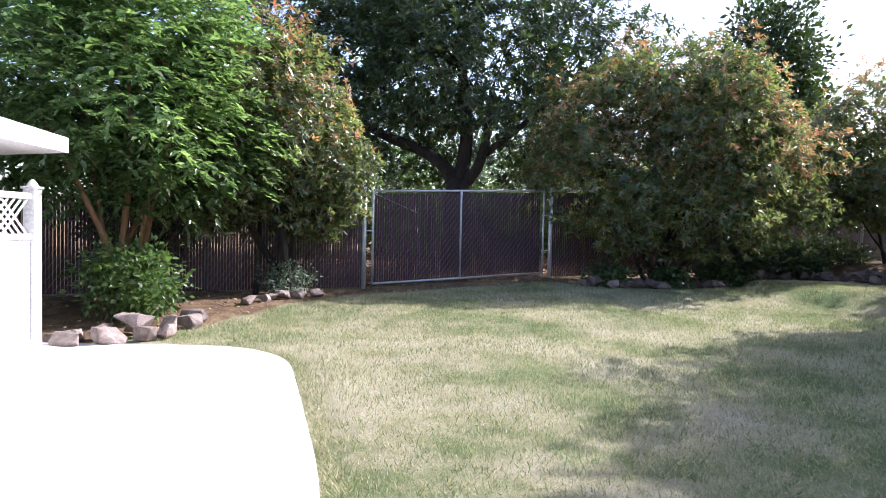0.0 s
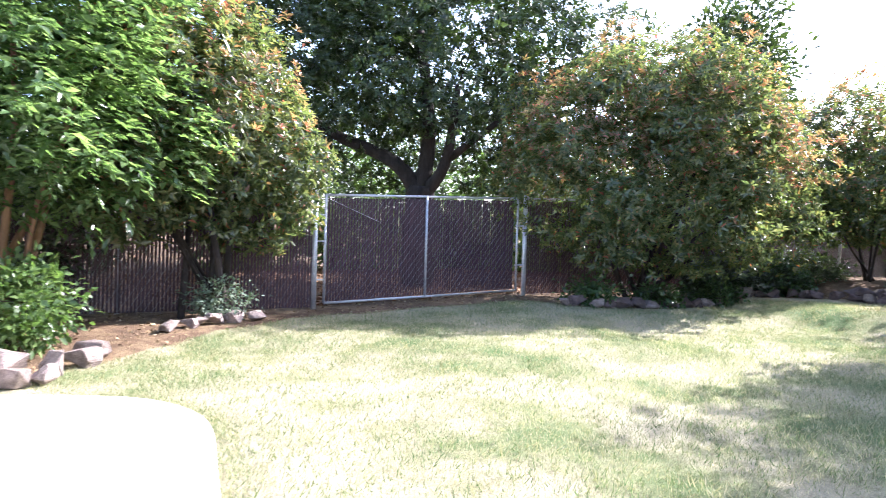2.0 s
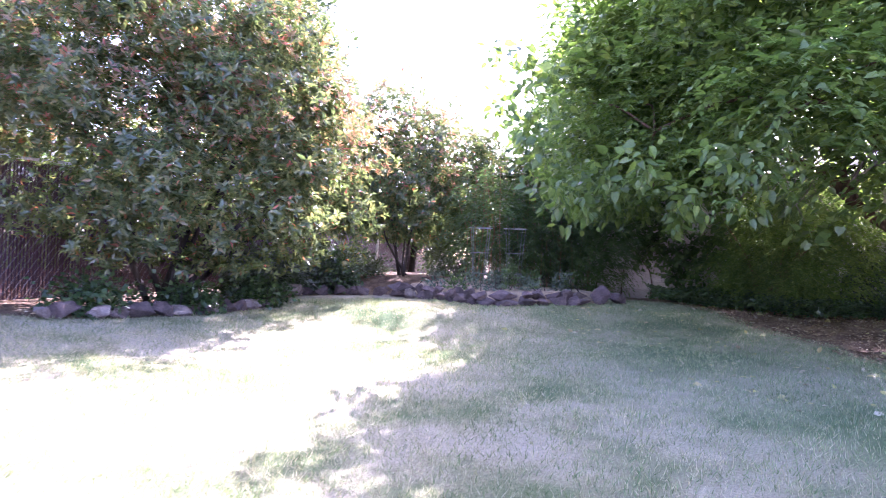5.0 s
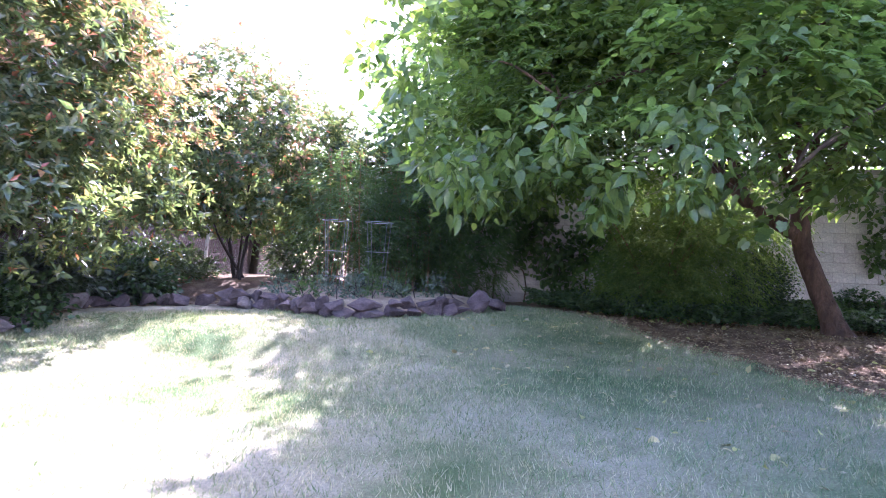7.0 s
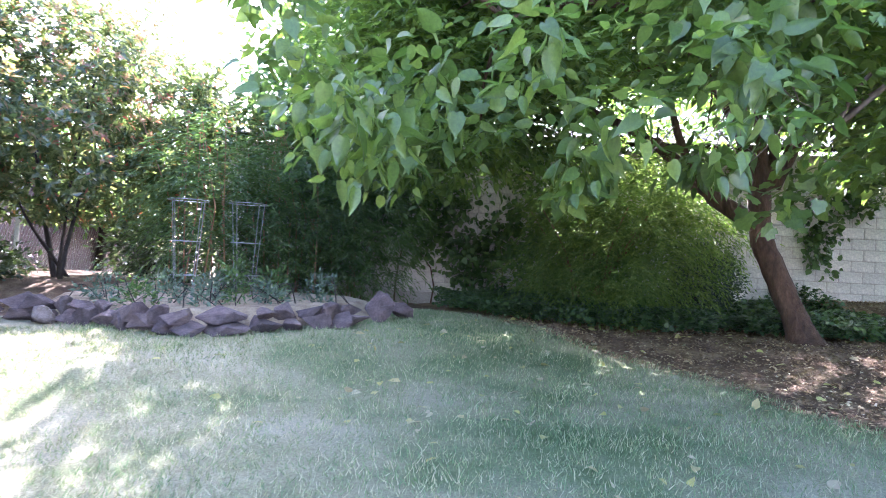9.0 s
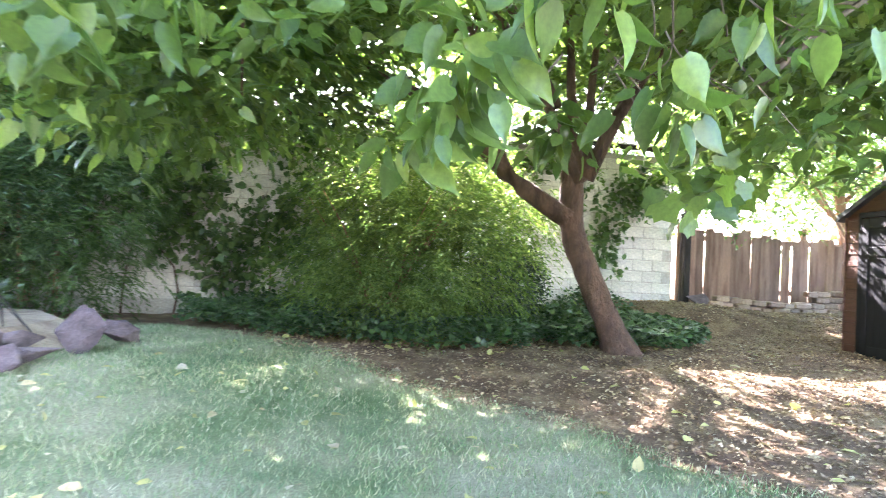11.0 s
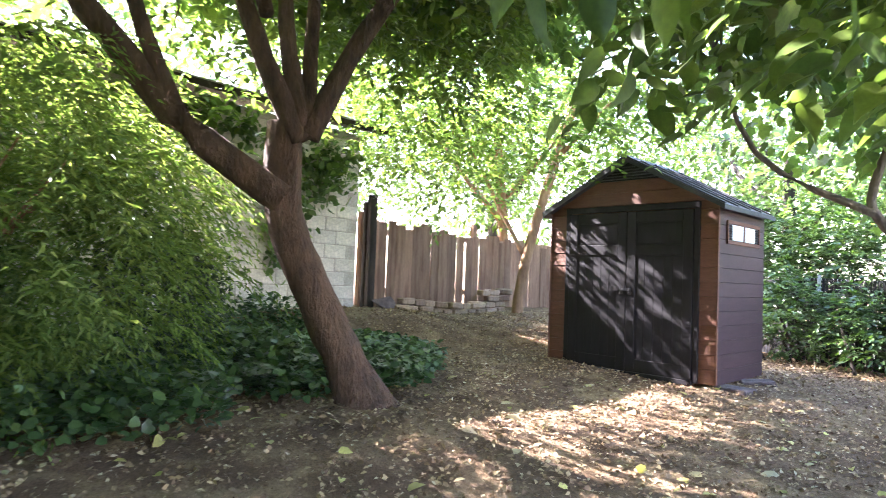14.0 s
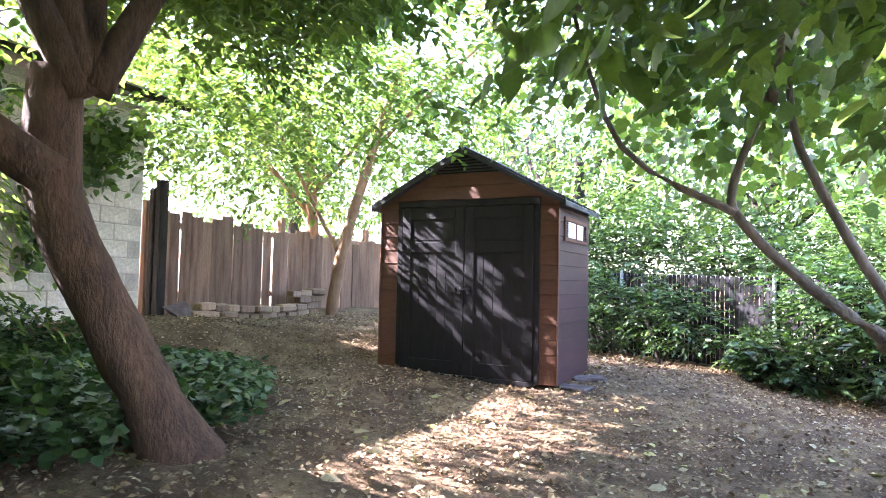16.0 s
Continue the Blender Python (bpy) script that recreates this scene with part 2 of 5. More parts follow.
LEAF = {
    "kite": (np.array([(0, 0, 0), (0.42, 0.5, 0.12), (1, 0, -0.05), (0.42, -0.5, 0.12)]), [(0, 2, 1), (0, 3, 2)]),
    "blade": (np.array([(0, 0.5, 0), (0, -0.5, 0), (1, 0, 0)]), [(0, 1, 2)]),
    "ovate": (np.array([(0, 0, 0), (0.22, 0.42, 0.08), (0.6, 0.38, 0.04), (1.0, 0, -0.14), (0.6, -0.38, 0.04), (0.22, -0.42, 0.08), (0.45, 0, 0)]),
              [(0, 6, 1), (1, 6, 2), (2, 6, 3), (3, 6, 4), (4, 6, 5), (5, 6, 0)]),
    "heart": (np.array([(0, 0, 0), (-0.06, 0.2, 0.05), (0.06, 0.38, 0.09), (0.26, 0.45, 0.08), (0.48, 0.4, 0.06), (0.7, 0.24, 0.02), (0.86, 0.1, -0.05), (1.02, 0, -0.16),
                        (0.86, -0.1, -0.05), (0.7, -0.24, 0.02), (0.48, -0.4, 0.06), (0.26, -0.45, 0.08), (0.06, -0.38, 0.09), (-0.06, -0.2, 0.05), (0.3, 0, 0.0), (0.66, 0, -0.05)]),
              [(0, 14, 1), (1, 14, 2), (2, 14, 3), (3, 14, 4), (4, 14, 15), (4, 15, 5), (5, 15, 6), (6, 15, 7), (7, 15, 8), (8, 15, 9), (9, 15, 10), (10, 15, 14), (10, 14, 11), (11, 14, 12), (12, 14, 13), (13, 14, 0)]),
    "lobed": (np.array([(0, 0, 0), (-0.08, 0.3, 0.03), (0.2, 0.52, 0.02), (0.36, 0.36, 0.05), (0.62, 0.42, 0), (0.7, 0.24, 0.03), (0.95, 0, -0.1),
                        (0.7, -0.24, 0.03), (0.62, -0.42, 0), (0.36, -0.36, 0.05), (0.2, -0.52, 0.02), (-0.08, -0.3, 0.03), (0.38, 0, 0)]),
              [(i, 12, (i + 1) % 12)[::-1] for i in range(12)]),
}


def leaf_mesh(name, P, D, N, L, W, material, shape="kite"):
    """One mesh of many blades: places, ways, upper sides, lengths and widths."""
    T, F = LEAF[shape]
    D = D / np.linalg.norm(D, axis=1, keepdims=True)
    S = np.cross(N, D)
    S /= np.linalg.norm(S, axis=1, keepdims=True) + 1e-9
    U = np.cross(D, S)
    n, k = len(P), len(T)
    V = (P[:, None] + T[None, :, :1] * (D * L[:, None])[:, None] + T[None, :, 1:2] * (S * W[:, None])[:, None] + T[None, :, 2:] * (U * L[:, None])[:, None])
    F = np.array(F)
    idx = (np.arange(n)[:, None, None] * k + F[None]).reshape(-1)
    me = bpy.data.meshes.new(name)
    me.vertices.add(n * k)
    me.vertices.foreach_set("co", V.reshape(-1).astype(np.float32))
    nf = n * len(F)
    me.loops.add(nf * 3)
    me.polygons.add(nf)
    me.polygons.foreach_set("loop_start", np.arange(nf, dtype=np.int32) * 3)
    me.loops.foreach_set("vertex_index", idx.astype(np.int32))
    me.materials.append(material)
    me.update(calc_edges=True)
    return me


def clump_leaves(rng, C, out, per, spread, size, narrow=0.5, droop=0.3, up=0.7):
    """Leaves in clumps round the places C that face the ways out."""
    n = len(C) * per
    c, o = np.repeat(C, per, 0), np.repeat(out, per, 0)
    off = rng.normal(size=(n, 3))
    P = c + off * spread * rng.uniform(0.3, 1, (n, 1))
    D = o * 0.6 + off * 0.7 + rng.normal(size=(n, 3)) * 0.55 + np.array([0, 0, -droop])
    N = np.array([0, 0, up]) + o * 0.4 + rng.normal(size=(n, 3)) * 0.6
    L = size * rng.uniform(0.65, 1.25, n)
    return P, D, N, L, L * narrow * rng.uniform(0.8, 1.2, n)


def unit(v):
    return v / (np.linalg.norm(v, axis=1, keepdims=True) + 1e-9)


def shoot_leaves(rng, C, out, per, length, size, narrow=0.55, droop=0.35, up=1.0):
    """Leaves set by turns along the two sides of arching shoots that leave the crown."""
    n = len(C)
    S = unit(out * (1, 1, 0.3) + rng.normal(size=(n, 3)) * (0.5, 0.5, 0.22))
    side = unit(np.cross(S, np.tile((0.0, 0.0, 1.0), (n, 1))))
    reach = length * rng.uniform(0.6, 1.25, n)
    bits = []
    for i in range(per):
        u = (i + 0.6) / per
        sg = 1 if i % 2 else -1
        P = C + S * (reach * u)[:, None] + np.outer(reach, (0, 0, -droop * u * u))
        D = S * (0.35 + 0.7 * u) + side * sg * (1.05 - 0.75 * u) + rng.normal(size=(n, 3)) * 0.22 + (0, 0, -droop * (0.35 + 0.7 * u))
        N = rng.normal(size=(n, 3)) * 0.38 + (0, 0, up)
        L = size * rng.uniform(0.6, 1.2, n) * (1.05 - 0.35 * u)
        bits.append((P, D, N, L, L * narrow * rng.uniform(0.8, 1.2, n)))
    return tuple(np.concatenate(q) for q in zip(*bits))


def whorl_leaves(rng, C, out, per, spread, size, narrow=0.4, droop=0.0, up=0.6):
    """Leaves spread like a star round the tip of each twig."""
    n = len(C)
    A = unit(out * 0.8 + rng.normal(size=(n, 3)) * 0.42 + (0, 0, up))
    a = unit(np.cross(A, np.tile((0.31, 0.87, 0.12), (n, 1))))
    b = np.cross(A, a)
    start = rng.uniform(0, 6.28, n)
    bits = []
    for i in range(per):
        t = start + i * 2.4 + rng.normal(size=n) * 0.25
        R = a * np.cos(t)[:, None] + b * np.sin(t)[:, None]
        P = C + A * (spread * (i / per - 0.5))
        D = R + A * (0.15 + 0.75 * i / per) + rng.normal(size=(n, 3)) * 0.15 + (0, 0, -droop)
        N = A + rng.normal(size=(n, 3)) * 0.25 - R * 0.2
        L = size * rng.uniform(0.65, 1.2, n) * (1.1 - 0.4 * i / per)
        bits.append((P, D, N, L, L * narrow * rng.uniform(0.8, 1.2, n)))
    return tuple(np.concatenate(q) for q in zip(*bits))


GROWTH = {"clump": clump_leaves, "shoot": shoot_leaves, "whorl": whorl_leaves}


def shell_points(rng, blobs, count, inner=0.6, lump=0.3, freq=0.9, low=-9.0, gaps=0.0):
    """Places in the outer part of a cloud of ellipsoids, with an uneven outline and gaps."""
    w = np.array([b[3] * b[4] + b[4] * b[5] + b[3] * b[5] for b in blobs])
    pick = rng.choice(len(blobs), count * 2, p=w / w.sum())
    C, out = [], []
    for b in pick:
        x, y, z, rx, ry, rz = blobs[b]
        d = rng.normal(size=3)
        d /= np.linalg.norm(d)
        q = noise.noise(Vector(d * 2.3 * freq) + Vector((x, y, z)))
        f = (inner + (1 - inner) * rng.uniform() ** 0.6) * (1 + lump * q)
        p = np.array((x + rx * d[0] * f, y + ry * d[1] * f, z + rz * d[2] * f))
        if p[2] < low or (gaps and noise.noise(Vector(p * 1.1)) < gaps - 0.5):
            continue
        C.append(p)
        out.append(d)
        if len(C) >= count:
            break
    return np.array(C), np.array(out)


def crown(name, parent, rng, blobs, clumps, per, spread, size, material, shape="kite", narrow=0.5, droop=0.3, up=0.7, keep=None, label="", extra=None, growth="clump", **shell):
    C, o = shell_points(rng, blobs, clumps, **shell)
    P, D, N, L, W = GROWTH[growth](rng, C, o, per, spread, size, narrow, droop, up)
    if keep is not None:
        k = keep(P)
        P, D, N, L, W = P[k], D[k], N[k], L[k], W[k]
    if extra is not None:
        P, D, N, L, W = (np.concatenate(q) for q in zip((P, D, N, L, W), extra))
    base = np.array(parent.matrix_basis.translation)
    ob = part(name, leaf_mesh(name, P - base, D, N, L, W, material, shape), parent, label)
    return ob, C


def bush(name, at, label, blobs, clumps, per, spread, size, material, seed, stems=5, bark=DARKBARK, stem_r=0.05, category="bush", lean=1.0, **kw):
    t = thing(name, at, label, category)
    rng = np.random.default_rng(seed)
    ob, C = crown("foliage", t, rng, blobs, clumps, per, spread, size, material, **kw)
    base = Vector(at)
    for i in range(stems):
        goal = Vector(C[rng.integers(len(C))]) - base
        goal = Vector((goal.x * lean, goal.y * lean, goal.z))
        foot = Vector((rng.normal() * 0.22, rng.normal() * 0.22, -0.08))
        mid = foot.lerp(goal, 0.5) + Vector((rng.normal() * 0.12, rng.normal() * 0.12, 0.25))
        part("stem", mesh_from("stem", *limb([foot, mid, goal], stem_r * rng.uniform(0.7, 1.3), stem_r * 0.3, 6, 4, 0.2, i), bark, True), t)
    return t


# ---- ground ----
HEIGHTS = [(0, 0, 0), (-0.65, 1.1, -0.04), (-1, 2.7, -0.1), (-0.46, 4.3, -0.12), (0.94, 6.8, -0.12), (3.4, 9, -0.06), (5.2, 10, 0), (6.8, 10.6, 0.08),
           (-5.1, 10.9, 0.04), (-3.8, 12.3, 0.12), (-2.2, 13.9, 0.2), (-7.4, 8.8, 0.05), (-0.1, 13.8, 0.1), (7.6, 13.4, 0.3), (4.5, 15.4, 0.25),
           (11.1, 9.8, 0.33), (13.9, 7, 0.32), (12, 5.9, 0.23), (12.7, 4.7, 0.28), (16, 9.2, 0.8), (17.6, 6.3, 0.78), (15.9, 6.4, 0.62), (10.9, 7, 0.1),
           (11.2, 8.5, 0.14), (9.8, 8.7, 0.1), (8.8, 8.5, 0.05), (12.8, 8.4, 0.3), (2, 11.1, -0.08), (-4.5, 5.7, -0.1), (-6.2, 5, -0.1), (-3, 3, -0.05),
           (5.8, 21, 0.6), (11, 13, 0.33), (12.5, 2.8, 0.25), (11.15, 9.6, 0.42), (11.6, 9.9, 0.42), (12.1, 9.4, 0.38), (11.0, 9.9, 0.38), (10.6, 9.9, 0.2), (9.1, 9.7, 0.1)]
HEIGHTS += [(10, 3, 0.12), (6, 4, 0), (0, -6, 0), (-9, 0, 0), (14, 14, 0.6), (24, 8, 0.85), (-14, 16, 0.1), (-4, 22, 0.3), (18, -3, 0.3)]
HX = np.array(HEIGHTS)


def gz_all(x, y):
    d2 = (x[..., None] - HX[:, 0]) ** 2 + (y[..., None] - HX[:, 1]) ** 2
    w = np.exp(-d2 / (2 * 0.85 ** 2)) + 2e-3 / (1 + d2 / 9)
    return (w * HX[:, 2]).sum(-1) / w.sum(-1)


def gz(x, y):
    return float(gz_all(np.array([float(x)]), np.array([float(y)]))[0])


EDGE = [(-20, 9.5), (5, 6.7), (7.5, 7.3), (9.1, 7.7), (9.8, 8.4), (11, 8.8), (12.5, 9.3), (13.8, 9.9), (30, 12)]


def soil(x, y):
    """1 on the bare mulched ground, 0 on the lawn."""
    ey, ex = np.array([e[0] for e in EDGE]), np.array([e[1] for e in EDGE])
    right = np.clip((x - np.interp(y, ey, ex)) / 1.4 + 0.5, 0, 1)
    bedl = np.clip((y - (np.interp(x, [-9, -6, -5.5, -5.0, -2.2, -1.3, 0.8, 2.4, 5], [5, 5.2, 7.6, 10.3, 13.2, 12.9, 14.1, 16.2, 16.8]))) / 0.5 + 0.5, 0, 1)
    return np.maximum(right, bedl)


def moist(x, y):
    """1 where the lawn stays green by the tree, 0 where it has dried to straw."""
    return np.clip((x - np.interp(y, [0, 4, 8, 12, 16], [0.4, 1.0, 2.6, 4.0, 6.0])) / 3.0 + 0.35, 0, 1) * 0.62


rim = [(-7.6, 4.6), (-6.2, 5.05), (-5.0, 5.5), (-4.3, 5.68), (-3.75, 5.55), (-3.3, 5.2), (-2.75, 4.45), (-2.17, 3.64), (-1.72, 3.0), (-1.42, 2.5), (-1.1, 1.8), (-0.8, 1.0),
       (-0.55, 0.0), (-0.4, -2), (-0.4, -5), (-7.6, -5)]
rim = [p[:2] for p in smooth_line([(*p, 0) for p in rim[:13]], 4)] + rim[13:]


def on_slab(x, y):
    """Whether places lie on the patio."""
    hit = np.zeros(x.shape, bool)
    for (ax, ay), (bx, by) in zip(rim, rim[1:] + rim[:1]):
        cross = ((ay > y) != (by > y)) & (x < (bx - ax) * (y - ay) / (by - ay + 1e-12) + ax)
        hit ^= cross
    return hit


fine = np.arange(-12, 24.01, 0.24)
gx = np.concatenate([[-900, -300, -120, -60, -35, -22, -16], fine, [27, 32, 40, 60, 120, 300, 900]])
gy = np.concatenate([[-900, -300, -120, -60, -35, -22, -16], fine, [27, 32, 40, 60, 120, 300, 900]])
X, Y = np.meshgrid(gx, gy)
Z = gz_all(X, Y)
rng = np.random.default_rng(3)
Z += np.where((abs(X) < 25) & (abs(Y) < 25), rng.normal(size=Z.shape) * 0.006, 0)
Z -= np.where(on_slab(X, Y), 0.12, 0)
nx = len(gx)
faces = [(j * nx + i, j * nx + i + 1, (j + 1) * nx + i + 1, (j + 1) * nx + i) for j in range(len(gy) - 1) for i in range(nx - 1)]
me = mesh_from("ground", np.stack([X, Y, Z], -1).reshape(-1, 3), faces, smooth=True)
att = me.attributes.new("soil", "FLOAT", "POINT")
att.data.foreach_set("value", soil(X, Y).reshape(-1).astype(np.float32))
wet = me.attributes.new("moist", "FLOAT", "POINT")
wet.data.foreach_set("value", moist(X, Y).reshape(-1).astype(np.float32))
m, nt, b = nodes_of("lawn_and_soil", 0.95)
b.inputs["Specular IOR Level"].default_value = 0.15
patches = noise_tex(nt, 0.55, 5, 0.65)
turf = ramp(nt, patches, [(0.34, (0.1, 0.155, 0.055)), (0.43, (0.21, 0.23, 0.105)), (0.52, (0.38, 0.345, 0.215)), (0.68, (0.5, 0.45, 0.32))])
lush = ramp(nt, patches, [(0.36, (0.11, 0.17, 0.075)), (0.48, (0.18, 0.235, 0.11)), (0.6, (0.3, 0.3, 0.17)), (0.72, (0.42, 0.38, 0.24))])
w = nt.nodes.new("ShaderNodeAttribute")
w.attribute_name = "moist"
turf = mix(nt, w.outputs["Fac"], turf, lush)
earth = ramp(nt, noise_tex(nt, 2.2, 6, 0.7), [(0.3, (0.10, 0.062, 0.038)), (0.5, (0.19, 0.125, 0.075)), (0.68, (0.33, 0.24, 0.135))])
a = nt.nodes.new("ShaderNodeAttribute")
a.attribute_name = "soil"
add = nt.nodes.new("ShaderNodeMath")
add.operation = "ADD"
nt.links.new(a.outputs["Fac"], add.inputs[0])
sub = nt.nodes.new("ShaderNodeMath")
sub.operation = "SUBTRACT"
nt.links.new(noise_tex(nt, 1.6, 5, 0.7), sub.inputs[0])
sub.inputs[1].default_value = 0.5
nt.links.new(sub.outputs[0], add.inputs[1])
edge = ramp(nt, add.outputs[0], [(0.38, (0, 0, 0)), (0.62, (1, 1, 1))])
col = mix(nt, edge, turf, earth)
grain = noise_tex(nt, 55, 6, 0.75)
col = mix(nt, 1.0, col, ramp(nt, grain, [(0.3, (0.5, 0.5, 0.5)), (0.68, (1.15, 1.15, 1.15))]), "MULTIPLY")
nt.links.new(col, b.inputs["Base Color"])
bump(nt, b, grain, 0.9, 0.03)
me.materials.append(m)
tagged(new("ground", me), "dry lawn with green and straw patches and mulched soil", "ground", kind="structure")

# ---- patio ----
bm = bmesh.new()
top = [bm.verts.new((x, y, gz(x, y) + 0.035)) for x, y in rim]
low = [bm.verts.new((x, y, gz(x, y) - 0.1)) for x, y in rim]
bm.faces.new(top[::-1])
for i in range(len(rim)):
    j = (i + 1) % len(rim)
    bm.faces.new((top[i], top[j], low[j], low[i]))
bmesh.ops.triangulate(bm, faces=[f for f in bm.faces if len(f.verts) > 4])
bmesh.ops.recalc_face_normals(bm, faces=bm.faces[:])
me = bpy.data.meshes.new("patio")
bm.to_mesh(me)
bm.free()
me.materials.append(CONCRETE)
tagged(new("patio", me), "pale concrete patio slab with a curved edge", "patio", kind="structure")

# ---- chain-link fence with brown slats, and its gate ----
F0, FD = Vector((-5.32, 11.3, 0)), Vector((0.707, 0.707, 0))


def rail_z(s):
    return 1.98 + 0.045 * s


def foot_z(s):
    p = F0 + FD * s
    return gz(p.x, p.y)


def chain_panel(owner, s0, s1, z0, z1, gap=0.0):
    """Slats woven upright into a diamond wire mesh, between two posts (local x runs along the fence)."""
    bits, wires = [], []
    s, rnd = s0 + 0.03, random.Random(int(s0 * 10) + 7)
    while s < s1 - 0.02:
        t = (s - s0) / (s1 - s0)
        lo, hi = z0[0] + (z0[1] - z0[0]) * t, z1[0] + (z1[1] - z1[0]) * t
        w, dx = 0.0214 + rnd.uniform(-0.002, 0.002), rnd.uniform(-0.004, 0.004)
        d = rnd.uniform(-0.003, 0.003)
        bits.append(([(s - w, d, lo + 0.03), (s + w, d, lo + 0.03), (s + w + dx, d, hi - 0.05), (s - w + dx, d, hi - 0.05),
                      (s - w, d + 0.004, lo + 0.03), (s + w, d + 0.004, lo + 0.03), (s + w + dx, d + 0.004, hi - 0.05), (s - w + dx, d + 0.004, hi - 0.05)],
                     [(0, 1, 2, 3), (7, 6, 5, 4), (0, 4, 5, 1), (2, 6, 7, 3), (1, 5, 6, 2), (3, 7, 4, 0)]))
        s += 0.052
    h = z1[0] - z0[0]
    step = 0.115
    k = s0 - h * 0.8
    while k < s1:
        for sign in (1, -1):
            a, bb = (k, 0.0), (k + h * 0.8, 1.0)
            ta, tb = max(0.0, (s0 - a[0]) / (h * 0.8)), min(1.0, (s1 - a[0]) / (h * 0.8))
            if tb - ta < 0.02:
                continue
            pts = []
            for u in (ta, tb):
                x = a[0] + u * h * 0.8
                v = u if sign > 0 else 1 - u
                g = (x - s0) / (s1 - s0)
                lo, hi = z0[0] + (z0[1] - z0[0]) * g, z1[0] + (z1[1] - z1[0]) * g
                pts.append((x, -0.008 * sign + 0.002, lo + (hi - lo) * v + 0.02))
            wires.append(tube(pts, 0.0022, 3))
        k += step
    part("slats", mesh_from("slats", *soup(*bits), SLAT), owner, "narrow brown plastic slats")["kind"] = "stuff"
    part("wire_mesh", mesh_from("wire_mesh", *soup(*wires), WIRE), owner, "galvanised diamond wire")["kind"] = "stuff"


def fence_run(s0, s1, posts, label):
    at = F0 + FD * s0
    t = thing("chain_link_fence", (at.x, at.y, 0), label, "fence", rz=45)
    L = s1 - s0
    z0, z1 = (foot_z(s0), foot_z(s1)), (rail_z(s0), rail_z(s1))
    chain_panel(t, 0, L, z0, z1)
    part("top_rail", mesh_from("top_rail", *tube([(0, 0.03, z1[0]), (L, 0.03, z1[1])], 0.021, 8), STEEL, True), t)
    for p in posts:
        q = (p - s0) / L
        part("post", mesh_from("post", *tube([(p - s0, 0.05, foot_z(p) - 0.2), (p - s0, 0.05, rail_z(p) + 0.04)], 0.03, 10), STEEL, True), t)
    return t


fence_run(-9.5, -0.18, (-9.4, -6.4, -3.1), "chain-link fence with dark brown slats behind shrubs")
fence_run(4.34, 23.6, (7.4, 10.6, 13.9, 15.2, 18.5, 21.5), "chain-link fence with dark brown slats beside the gate")
# gate and its two posts
at = F0
gate = thing("chain_link_gate", (at.x, at.y, 0), "wide chain-link drive gate with brown slats and steel frame", "gate", rz=45)
zt0, zt1 = rail_z(0), rail_z(4.1)
zb0, zb1 = 0.14, 0.30
chain_panel(gate, 0.05, 4.05, (zb0, zb1), (zt0, zt1))
for nm, a, c in (("top_rail", (0.02, 0, zt0), (4.1, 0, zt1)), ("bottom_rail", (0.02, 0, zb0), (4.1, 0, zb1)),
                 ("frame_upright", (0.02, 0, zb0), (0.02, 0, zt0)), ("frame_upright", (1.98, -0.01, (zb0 + zb1) / 2), (1.98, -0.01, (zt0 + zt1) / 2)),
                 ("frame_upright", (4.1, 0, zb1), (4.1, 0, zt1))):
    part(nm, mesh_from(nm, *tube([a, c], 0.022, 10), STEEL, True), gate)
part("tension_rod", mesh_from("tension_rod", *tube([(0.05, -0.03, zt0 - 0.06), (1.0, -0.03, zt0 - 0.42)], 0.0025, 5), STEEL), gate)
for z in (zb0 + 0.4, zb0 + 1.05, zb0 + 1.5):
    part("hinge", mesh_from("hinge", *tube([(-0.16, 0.0, z), (0.04, 0.0, z)], 0.014, 8), STEEL, True), gate, "steel strap hinge")
for z in (zb1 + 0.5, zb1 + 1.3):
    part("latch", mesh_from("latch", *box(4.06, -0.03, z, 4.3, 0.02, z + 0.03, 0.006), STEEL), gate, "steel fork latch")
for s in (-0.16, 4.3):
    p = F0 + FD * s
    t = thing("gate_post", (p.x, p.y, foot_z(s)), "tall round galvanised steel gate post with domed cap", "post", "gate posts")
    H = rail_z(s) - foot_z(s)
    part("shaft", mesh_from("shaft", *tube([(0, 0, -0.2), (0, 0, H + 0.02)], 0.045, 12), STEEL, True), t)
    part("cap", mesh_from("cap", *tube([(0, 0, H + 0.02), (0, 0, H + 0.05), (0, 0, H + 0.075)], [0.052, 0.046, 0.012], 12), STEEL, True), t)
# pale post leaning by the far fence
wp = (5.4, 20.2)
t = thing("white_post", (*wp, gz(*wp)), "thin white pole standing before the fence", "post")
part("shaft", mesh_from("shaft", *tube([(0, 0, -0.1), (0.03, 0, 1.5)], 0.035, 8), VINYL, True), t)


